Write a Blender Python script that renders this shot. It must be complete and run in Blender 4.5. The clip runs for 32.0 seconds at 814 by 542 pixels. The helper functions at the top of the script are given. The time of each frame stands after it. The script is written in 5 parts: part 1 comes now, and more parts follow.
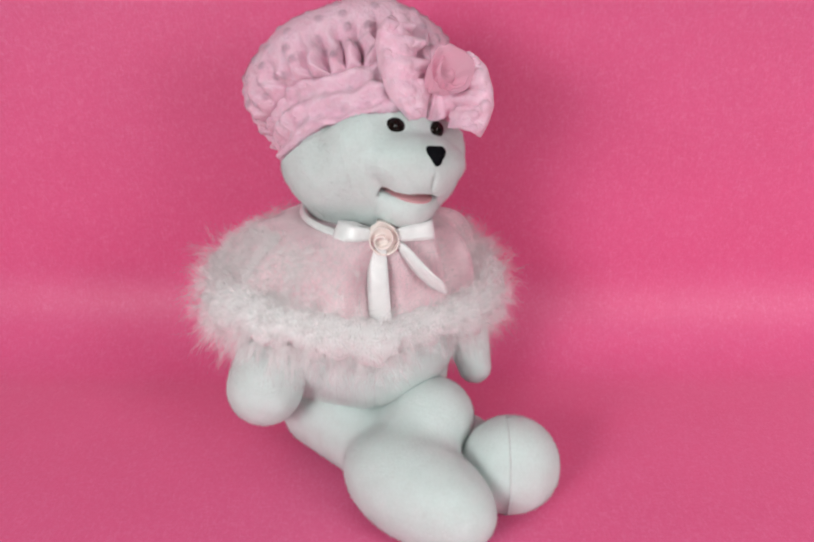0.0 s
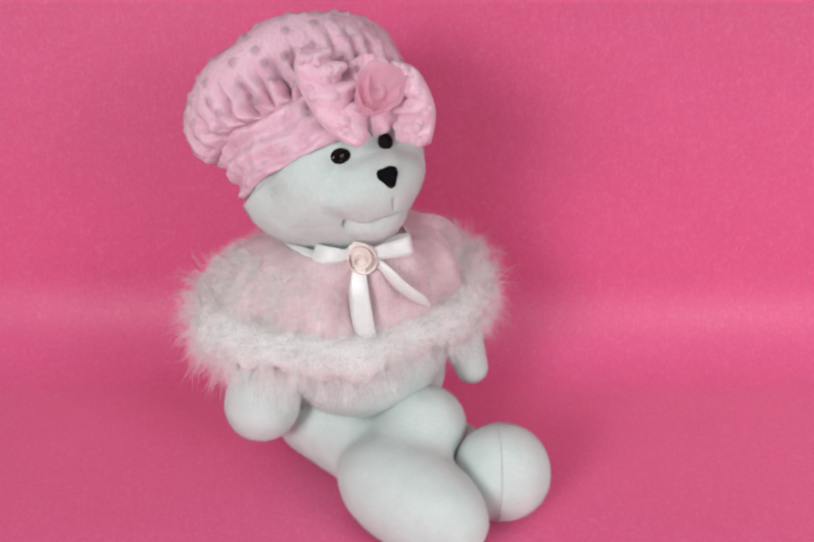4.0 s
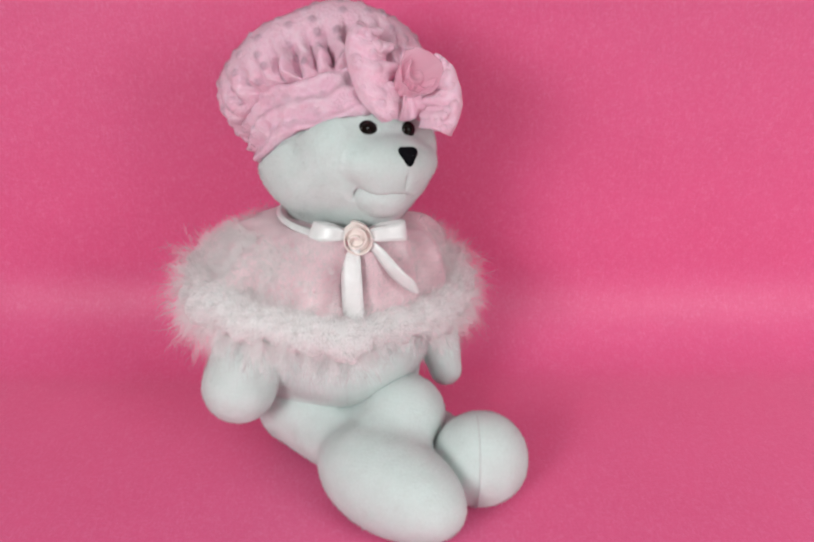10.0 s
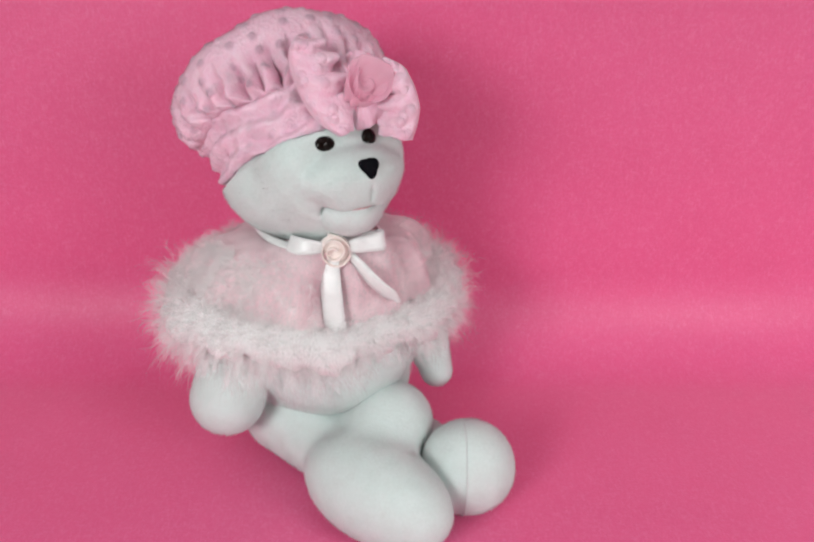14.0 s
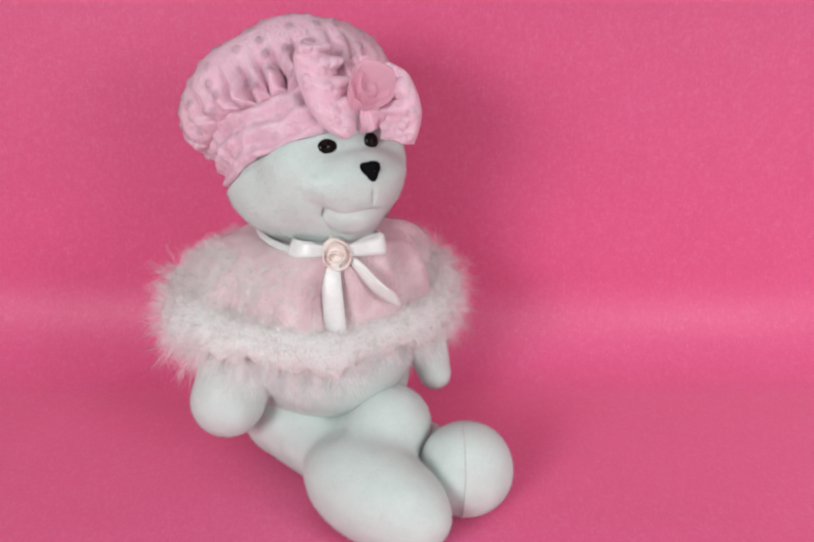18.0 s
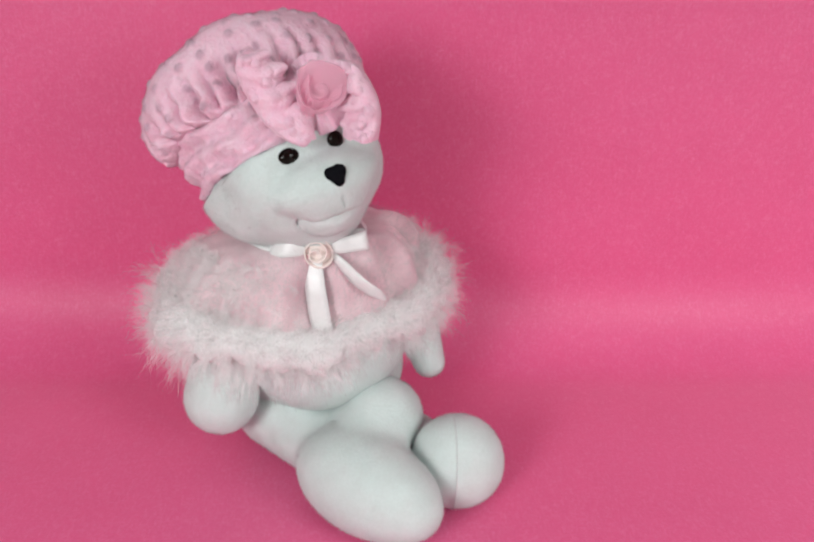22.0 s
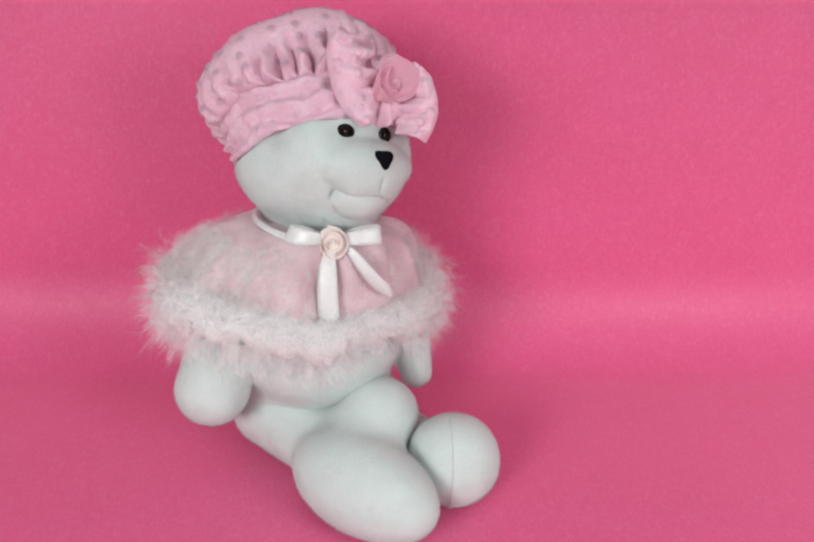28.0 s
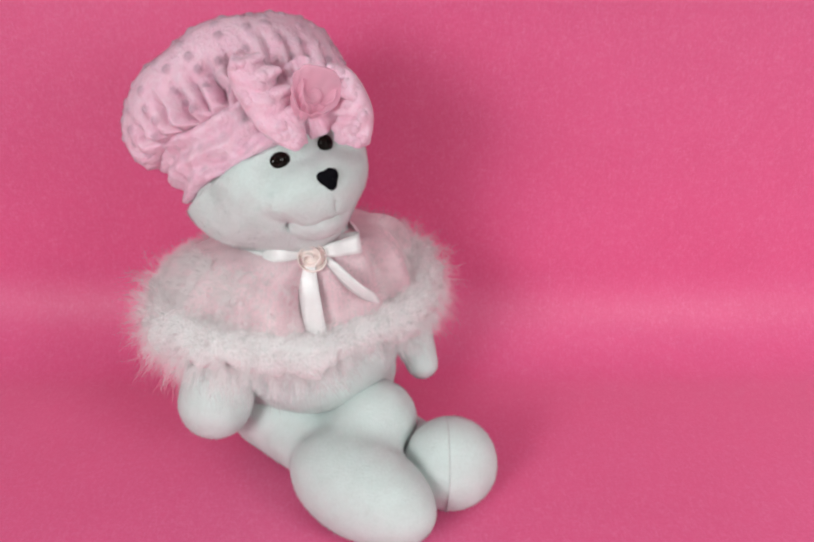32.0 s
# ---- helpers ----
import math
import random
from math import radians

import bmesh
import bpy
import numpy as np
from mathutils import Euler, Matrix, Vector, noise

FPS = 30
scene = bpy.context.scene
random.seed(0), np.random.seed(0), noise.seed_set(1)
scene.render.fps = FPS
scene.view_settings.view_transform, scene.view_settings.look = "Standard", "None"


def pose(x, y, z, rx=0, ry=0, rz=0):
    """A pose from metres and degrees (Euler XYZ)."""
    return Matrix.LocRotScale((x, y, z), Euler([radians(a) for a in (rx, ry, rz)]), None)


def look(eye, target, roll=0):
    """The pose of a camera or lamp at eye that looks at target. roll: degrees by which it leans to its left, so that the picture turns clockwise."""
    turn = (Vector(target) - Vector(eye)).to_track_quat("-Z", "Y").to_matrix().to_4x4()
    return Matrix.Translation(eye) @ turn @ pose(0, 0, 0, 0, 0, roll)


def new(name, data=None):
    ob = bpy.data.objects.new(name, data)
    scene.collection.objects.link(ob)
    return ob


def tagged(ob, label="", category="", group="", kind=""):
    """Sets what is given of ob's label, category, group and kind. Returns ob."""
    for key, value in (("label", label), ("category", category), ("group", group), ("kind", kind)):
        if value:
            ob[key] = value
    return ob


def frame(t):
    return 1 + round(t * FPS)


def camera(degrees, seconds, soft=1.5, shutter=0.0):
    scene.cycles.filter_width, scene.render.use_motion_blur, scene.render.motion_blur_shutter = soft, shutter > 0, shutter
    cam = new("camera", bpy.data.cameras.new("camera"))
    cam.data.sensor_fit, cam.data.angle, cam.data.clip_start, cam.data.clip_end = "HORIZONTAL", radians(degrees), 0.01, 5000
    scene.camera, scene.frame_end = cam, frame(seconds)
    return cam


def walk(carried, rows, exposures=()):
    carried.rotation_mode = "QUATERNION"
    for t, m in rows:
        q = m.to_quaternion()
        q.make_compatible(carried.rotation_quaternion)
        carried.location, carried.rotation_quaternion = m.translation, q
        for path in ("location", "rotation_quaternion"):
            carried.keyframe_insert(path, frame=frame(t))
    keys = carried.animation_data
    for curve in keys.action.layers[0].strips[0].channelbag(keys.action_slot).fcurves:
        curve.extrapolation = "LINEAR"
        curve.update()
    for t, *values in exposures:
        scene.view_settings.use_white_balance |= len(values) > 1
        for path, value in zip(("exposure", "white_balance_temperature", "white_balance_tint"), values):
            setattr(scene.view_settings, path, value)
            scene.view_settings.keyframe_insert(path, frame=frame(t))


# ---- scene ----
# A white plush singing bear sits on a seamless pink sheet; its head, torso and jaw move.
cam = camera(56.0, 32.0, soft=2.3)
CAMERA_ROWS = [
    (0, -0.0000, -0.0000, 0.5000, 63.00, 0.00, -0.00),
    (0.5, -0.0003, -0.0012, 0.4996, 63.24, -0.03, -0.15),
    (1, -0.0006, -0.0023, 0.5001, 63.22, -0.05, -0.00),
    (1.5, -0.0006, -0.0041, 0.5010, 63.39, -0.21, -0.10),
    (2, -0.0013, -0.0041, 0.5014, 63.44, -0.20, -0.34),
    (2.5, -0.0015, -0.0054, 0.5027, 63.46, -0.42, -0.48),
    (3, -0.0023, -0.0060, 0.5042, 63.58, -0.47, -0.78),
    (3.5, -0.0026, -0.0079, 0.5067, 63.60, -0.38, -0.58),
    (5.5, -0.0007, -0.0097, 0.5052, 63.50, -0.37, -0.76),
    (6, 0.0003, -0.0109, 0.5054, 63.19, -0.40, -0.53),
    (6.5, 0.0011, -0.0120, 0.5054, 63.15, -0.34, -0.47),
    (7, 0.0020, -0.0131, 0.5057, 62.96, -0.68, -0.53),
    (7.5, 0.0025, -0.0153, 0.5062, 63.08, -0.45, -0.92),
    (8, 0.0035, -0.0180, 0.5063, 63.25, -0.42, -1.19),
    (8.5, 0.0024, -0.0159, 0.5063, 63.13, -0.63, -1.34),
    (9, 0.0017, -0.0148, 0.5067, 63.05, -0.68, -1.40),
    (9.5, 0.0013, -0.0144, 0.5074, 62.91, -0.71, -1.39),
    (10, 0.0013, -0.0147, 0.5085, 62.92, -0.91, -1.68),
    (10.5, 0.0009, -0.0141, 0.5081, 63.12, -1.17, -1.77),
    (11, 0.0002, -0.0134, 0.5079, 62.95, -1.11, -1.63),
    (11.5, 0.0003, -0.0143, 0.5082, 63.30, -1.38, -1.79),
    (12, 0.0007, -0.0163, 0.5083, 63.32, -1.49, -1.88),
    (12.5, 0.0007, -0.0165, 0.5072, 63.41, -1.50, -1.94),
    (13, 0.0009, -0.0171, 0.5068, 63.58, -1.56, -2.10),
    (13.5, 0.0008, -0.0172, 0.5062, 63.57, -1.36, -2.16),
    (14, 0.0013, -0.0180, 0.5062, 63.78, -1.67, -2.26),
    (14.5, 0.0017, -0.0184, 0.5059, 63.80, -1.57, -2.08),
    (16.5, 0.0036, -0.0231, 0.5061, 64.18, -1.33, -2.22),
    (17, 0.0039, -0.0241, 0.5059, 64.26, -1.30, -2.13),
    (17.5, 0.0042, -0.0251, 0.5065, 64.36, -1.25, -2.19),
    (18, 0.0040, -0.0249, 0.5064, 64.30, -1.45, -2.26),
    (18.5, 0.0042, -0.0249, 0.5068, 64.01, -1.52, -2.23),
    (19, 0.0040, -0.0249, 0.5066, 64.07, -1.55, -2.53),
    (19.5, 0.0039, -0.0258, 0.5073, 63.89, -1.44, -2.59),
    (20, 0.0036, -0.0252, 0.5079, 63.87, -1.53, -2.58),
    (20.5, 0.0035, -0.0259, 0.5088, 64.06, -1.63, -2.62),
    (21, 0.0032, -0.0254, 0.5091, 63.85, -1.93, -2.55),
    (21.5, 0.0025, -0.0247, 0.5088, 63.65, -1.83, -2.52),
    (22, 0.0022, -0.0255, 0.5088, 63.63, -1.95, -2.79),
    (22.5, 0.0017, -0.0255, 0.5090, 63.70, -1.95, -2.76),
    (23, 0.0021, -0.0266, 0.5095, 63.71, -2.20, -2.69),
    (23.5, 0.0009, -0.0259, 0.5105, 63.50, -1.90, -2.89),
    (24, 0.0003, -0.0254, 0.5117, 63.50, -1.95, -3.02),
    (24.5, -0.0005, -0.0235, 0.5116, 63.32, -1.81, -3.21),
    (25, -0.0011, -0.0226, 0.5120, 63.26, -1.85, -3.33),
    (25.5, -0.0012, -0.0222, 0.5125, 63.32, -1.87, -3.41),
    (27.5, 0.0003, -0.0227, 0.5148, 62.98, -1.73, -3.30),
    (28, 0.0007, -0.0220, 0.5156, 63.00, -1.92, -3.35),
    (28.5, 0.0008, -0.0210, 0.5158, 62.96, -1.81, -3.30),
    (29, 0.0009, -0.0203, 0.5166, 62.77, -1.81, -3.17),
    (29.5, 0.0008, -0.0189, 0.5168, 62.63, -1.88, -3.48),
    (30, 0.0012, -0.0184, 0.5177, 62.78, -1.99, -3.49),
    (30.5, 0.0021, -0.0187, 0.5185, 63.01, -2.12, -3.37),
    (31, 0.0029, -0.0183, 0.5187, 62.95, -1.93, -3.37),
    (31.5, 0.0042, -0.0188, 0.5198, 62.92, -1.78, -3.29),
    (32, 0.0063, -0.0207, 0.5222, 62.77, -1.99, -2.93),
]
HEAD_ROWS = [
    (0, 0.0364, -0.0154, 0.3273, -0.01, 12.76, 31.26),
    (0.2, 0.0336, -0.0134, 0.3269, 1.43, 9.96, 33.38),
    (0.4, 0.0352, -0.0099, 0.3261, 1.62, 10.84, 33.97),
    (0.5, 0.0369, -0.0071, 0.3242, 2.26, 10.64, 35.10),
    (0.6, 0.0349, -0.0104, 0.3263, 1.59, 10.60, 33.84),
    (0.8, 0.0360, -0.0092, 0.3259, 1.64, 11.11, 34.06),
    (1, 0.0296, -0.0132, 0.3278, 2.29, 7.84, 34.37),
    (1.2, 0.0096, -0.0417, 0.3311, 4.24, -3.61, 32.30),
    (1.4, -0.0069, -0.0632, 0.3335, 5.75, -12.52, 31.47),
    (1.5, -0.0023, -0.0609, 0.3334, 7.68, -11.90, 32.16),
    (1.6, 0.0032, -0.0510, 0.3328, 4.29, -7.13, 31.40),
    (1.8, 0.0429, -0.0028, 0.3263, -0.05, 14.73, 33.34),
    (2, 0.0346, -0.0077, 0.3240, 2.81, 9.55, 35.33),
    (2.2, 0.0236, -0.0248, 0.3299, 2.00, 4.09, 32.29),
    (2.4, -0.0094, -0.0657, 0.3337, 5.73, -13.48, 31.46),
    (2.5, -0.0077, -0.0562, 0.3305, 5.46, -11.22, 32.40),
    (2.6, -0.0032, -0.0557, 0.3324, 5.50, -10.09, 32.19),
    (2.8, 0.0160, -0.0328, 0.3309, 2.88, 0.11, 32.16),
    (3, 0.0187, -0.0189, 0.3272, 3.50, 3.25, 34.43),
    (3.5, 0.0345, -0.0044, 0.3272, 3.92, 10.53, 36.24),
    (5.5, 0.0234, -0.0198, 0.3288, 0.24, 5.06, 31.70),
    (5.7, -0.0006, -0.0510, 0.3312, 5.25, -8.47, 32.68),
    (5.9, -0.0065, -0.0599, 0.3322, 5.62, -11.64, 32.26),
    (6, 0.0131, -0.0429, 0.3348, 2.20, -1.30, 31.71),
    (6.1, 0.0236, -0.0241, 0.3296, 1.83, 4.19, 32.29),
    (6.3, 0.0312, -0.0098, 0.3259, 2.11, 8.69, 34.13),
    (6.5, 0.0311, -0.0126, 0.3268, 0.97, 8.40, 32.40),
    (6.7, 0.0093, -0.0461, 0.3335, 2.45, -3.74, 30.65),
    (6.9, -0.0039, -0.0596, 0.3331, 4.67, -10.46, 31.50),
    (7, -0.0073, -0.0637, 0.3327, 4.06, -12.24, 30.92),
    (7.1, 0.0031, -0.0569, 0.3355, 2.70, -7.23, 29.86),
    (7.3, 0.0355, -0.0115, 0.3291, 0.26, 10.37, 32.13),
    (7.5, 0.0383, -0.0040, 0.3263, 0.67, 11.24, 33.27),
    (7.7, 0.0255, -0.0225, 0.3301, 1.58, 5.07, 32.09),
    (7.9, 0.0051, -0.0535, 0.3352, 2.89, -6.12, 30.35),
    (8, 0.0011, -0.0650, 0.3373, 5.08, -9.52, 30.80),
    (8.1, -0.0067, -0.0667, 0.3349, 4.67, -12.15, 31.03),
    (8.3, 0.0202, -0.0347, 0.3339, 1.23, 1.80, 30.44),
    (8.5, 0.0318, -0.0174, 0.3319, 0.36, 8.60, 31.32),
    (8.7, 0.0347, -0.0139, 0.3307, 0.20, 9.69, 31.57),
    (8.9, 0.0341, -0.0141, 0.3304, 0.38, 9.39, 31.73),
    (9, 0.0323, -0.0169, 0.3316, 0.54, 8.50, 31.44),
    (9.1, 0.0341, -0.0138, 0.3303, 0.42, 9.41, 31.79),
    (9.3, 0.0344, -0.0145, 0.3309, 0.21, 9.51, 31.48),
    (9.5, 0.0318, -0.0173, 0.3318, 0.26, 8.71, 31.43),
    (9.7, 0.0313, -0.0174, 0.3307, 0.73, 7.91, 31.71),
    (9.9, 0.0334, -0.0149, 0.3305, 0.51, 8.98, 31.76),
    (10, 0.0358, -0.0132, 0.3288, 0.85, 9.52, 31.75),
    (10.1, 0.0366, -0.0039, 0.3256, 1.21, 11.17, 33.85),
    (10.3, 0.0292, -0.0188, 0.3302, 1.12, 6.86, 32.01),
    (10.5, 0.0007, -0.0557, 0.3340, 3.66, -8.10, 31.00),
    (10.7, -0.0044, -0.0625, 0.3336, 4.52, -10.76, 31.56),
    (10.9, 0.0200, -0.0310, 0.3316, 2.00, 1.99, 31.66),
    (11, 0.0291, -0.0192, 0.3306, 1.52, 6.26, 31.44),
    (11.1, 0.0229, -0.0276, 0.3315, 1.62, 3.52, 31.57),
    (11.3, 0.0335, -0.0126, 0.3294, 0.65, 9.20, 32.15),
    (11.5, 0.0336, -0.0070, 0.3259, -0.09, 9.97, 32.27),
    (11.7, 0.0186, -0.0341, 0.3329, 1.84, 1.15, 31.10),
    (11.9, -0.0036, -0.0596, 0.3323, 4.54, -10.18, 31.95),
    (12, -0.0037, -0.0636, 0.3345, 3.96, -10.03, 31.86),
    (12.1, -0.0044, -0.0631, 0.3341, 4.20, -10.76, 31.15),
    (12.3, 0.0255, -0.0242, 0.3315, 1.23, 4.88, 31.48),
    (12.5, 0.0339, -0.0081, 0.3274, 0.33, 10.52, 33.09),
    (12.7, 0.0318, -0.0149, 0.3300, 0.68, 8.26, 31.94),
    (12.9, 0.0101, -0.0417, 0.3312, 3.15, -3.09, 32.04),
    (13, -0.0046, -0.0618, 0.3326, 4.26, -10.62, 31.56),
    (13.1, -0.0028, -0.0620, 0.3347, 3.62, -10.03, 30.57),
    (13.3, 0.0045, -0.0517, 0.3337, 3.11, -6.18, 30.94),
    (13.5, 0.0381, -0.0055, 0.3276, 0.87, 10.72, 33.74),
    (13.7, 0.0350, -0.0067, 0.3265, 0.95, 10.21, 33.39),
    (13.9, 0.0233, -0.0275, 0.3324, 1.13, 3.61, 31.08),
    (14, 0.0117, -0.0390, 0.3326, 2.07, -1.20, 31.66),
    (14.1, -0.0039, -0.0614, 0.3333, 3.82, -10.49, 30.88),
    (14.3, -0.0043, -0.0606, 0.3322, 4.23, -10.60, 31.37),
    (14.5, 0.0079, -0.0459, 0.3332, 3.37, -5.29, 30.65),
    (16.5, 0.0198, -0.0341, 0.3326, 3.79, 0.28, 30.65),
    (16.7, 0.0210, -0.0293, 0.3317, 1.47, 2.67, 30.95),
    (16.9, 0.0132, -0.0405, 0.3332, 1.99, -1.50, 30.27),
    (17, 0.0033, -0.0555, 0.3340, 3.26, -7.11, 29.46),
    (17.1, -0.0063, -0.0625, 0.3315, 4.19, -11.53, 30.69),
    (17.3, 0.0064, -0.0484, 0.3329, 2.68, -5.00, 30.25),
    (17.5, 0.0319, -0.0081, 0.3260, -0.24, 10.27, 33.56),
    (17.7, 0.0380, -0.0029, 0.3257, 0.53, 12.09, 32.93),
    (17.9, 0.0211, -0.0289, 0.3313, 1.50, 2.78, 30.95),
    (18, 0.0154, -0.0369, 0.3334, 1.50, 0.12, 30.44),
    (18.1, 0.0060, -0.0482, 0.3324, 2.86, -5.13, 30.49),
    (18.3, -0.0076, -0.0646, 0.3318, 4.12, -12.18, 30.47),
    (18.5, 0.0158, -0.0409, 0.3360, 1.03, -0.00, 30.08),
    (18.7, 0.0340, -0.0098, 0.3277, 0.86, 9.82, 32.31),
    (18.9, 0.0339, -0.0114, 0.3291, 0.32, 9.57, 31.62),
    (19, 0.0275, -0.0216, 0.3304, -0.25, 6.45, 30.62),
    (19.1, 0.0167, -0.0348, 0.3320, 1.66, 0.35, 30.64),
    (19.3, 0.0001, -0.0568, 0.3336, 2.62, -8.36, 29.79),
    (19.5, -0.0053, -0.0605, 0.3307, 2.19, -11.99, 27.33),
    (19.7, 0.0051, -0.0497, 0.3328, 2.58, -5.68, 30.29),
    (19.9, 0.0045, -0.0507, 0.3330, 2.61, -5.97, 30.21),
    (20, 0.0034, -0.0528, 0.3331, 2.82, -5.89, 31.83),
    (20.1, 0.0040, -0.0508, 0.3324, 2.79, -6.20, 30.42),
    (20.3, 0.0045, -0.0503, 0.3325, 2.62, -5.90, 30.30),
    (20.5, 0.0034, -0.0512, 0.3331, 2.49, -6.23, 30.53),
    (20.7, 0.0020, -0.0535, 0.3325, 2.91, -7.17, 30.32),
    (20.9, 0.0034, -0.0513, 0.3319, 3.14, -6.41, 30.67),
    (21, 0.0029, -0.0487, 0.3324, 2.73, -7.01, 29.56),
    (21.1, 0.0175, -0.0354, 0.3340, 1.57, 0.75, 29.91),
    (21.3, 0.0340, -0.0099, 0.3271, 1.49, 9.70, 32.44),
    (21.5, 0.0298, -0.0164, 0.3303, 2.58, 6.45, 29.71),
    (21.7, 0.0032, -0.0529, 0.3340, 2.87, -6.50, 30.17),
    (21.9, -0.0077, -0.0673, 0.3343, 3.32, -12.09, 30.00),
    (22, -0.0065, -0.0667, 0.3334, 3.40, -12.89, 27.92),
    (22.1, 0.0182, -0.0330, 0.3329, 1.53, 1.26, 30.42),
    (22.3, 0.0356, -0.0075, 0.3262, 1.25, 10.43, 32.57),
    (22.5, 0.0324, -0.0154, 0.3306, 1.37, 8.24, 31.38),
    (22.7, 0.0007, -0.0577, 0.3362, 2.43, -7.76, 29.32),
    (22.9, -0.0010, -0.0588, 0.3343, 3.08, -8.55, 30.05),
    (23, -0.0063, -0.0682, 0.3342, 4.01, -11.04, 31.34),
    (23.1, 0.0001, -0.0584, 0.3364, 2.54, -7.97, 29.36),
    (23.3, 0.0402, -0.0036, 0.3288, 0.34, 12.68, 31.54),
    (23.5, 0.0358, -0.0100, 0.3253, 1.45, 9.85, 31.12),
    (23.7, 0.0298, -0.0166, 0.3307, 0.85, 7.46, 31.16),
    (23.9, 0.0034, -0.0514, 0.3323, 2.91, -6.08, 31.07),
    (24, -0.0050, -0.0659, 0.3358, 3.31, -9.75, 31.92),
    (24.1, -0.0007, -0.0578, 0.3339, 2.86, -8.17, 30.69),
    (24.3, 0.0099, -0.0430, 0.3335, 1.94, -2.61, 30.75),
    (24.5, 0.0401, -0.0058, 0.3290, 0.83, 11.48, 31.99),
    (24.7, 0.0350, -0.0086, 0.3282, 0.61, 10.23, 32.22),
    (24.9, 0.0204, -0.0286, 0.3325, 1.06, 2.90, 31.10),
    (25, 0.0089, -0.0421, 0.3321, 1.39, -2.52, 31.60),
    (25.1, -0.0008, -0.0580, 0.3338, 2.87, -8.09, 31.27),
    (25.3, -0.0003, -0.0577, 0.3341, 2.74, -7.85, 31.12),
    (25.5, 0.0121, -0.0325, 0.3324, 0.40, -0.01, 31.42),
    (27.5, 0.0001, -0.0631, 0.3380, 4.29, -7.56, 31.23),
    (27.7, 0.0330, -0.0104, 0.3294, 0.77, 9.82, 32.29),
    (27.9, 0.0375, -0.0041, 0.3272, 0.94, 11.90, 32.96),
    (28, 0.0376, -0.0062, 0.3281, -0.15, 12.56, 31.87),
    (28.1, 0.0389, -0.0021, 0.3270, 0.77, 12.70, 32.98),
    (28.3, 0.0389, -0.0019, 0.3270, 0.76, 12.76, 33.00),
    (28.5, 0.0382, -0.0021, 0.3268, 1.80, 11.86, 34.07),
    (28.6, 0.0393, -0.0010, 0.3269, 0.78, 13.08, 33.13),
    (28.8, 0.0400, 0.0002, 0.3272, 0.59, 13.64, 33.15),
    (29, 0.0205, -0.0188, 0.3299, 0.03, 5.60, 31.58),
    (29.2, 0.0083, -0.0447, 0.3337, 2.99, -2.78, 31.94),
    (29.4, -0.0067, -0.0677, 0.3363, 4.26, -10.69, 31.65),
    (29.5, 0.0082, -0.0532, 0.3377, 4.52, -4.43, 31.50),
    (29.6, 0.0170, -0.0333, 0.3337, 1.96, 1.83, 31.79),
    (29.8, 0.0340, -0.0088, 0.3286, 1.29, 10.41, 32.97),
    (30, 0.0344, -0.0059, 0.3290, 0.41, 11.24, 32.80),
    (30.2, 0.0179, -0.0309, 0.3320, 1.97, 2.20, 31.97),
    (30.5, -0.0073, -0.0630, 0.3329, 3.45, -10.47, 30.96),
    (30.8, 0.0283, -0.0153, 0.3297, 0.99, 7.72, 32.40),
    (31, 0.0329, -0.0063, 0.3251, 0.87, 10.75, 32.69),
    (31.3, 0.0344, -0.0054, 0.3259, 1.49, 10.69, 33.58),
    (31.5, 0.0363, -0.0059, 0.3290, 1.30, 10.93, 33.71),
    (31.6, 0.0292, -0.0125, 0.3279, 1.44, 8.24, 33.19),
    (32, -0.0077, -0.0668, 0.3361, 3.74, -10.81, 32.45),
]
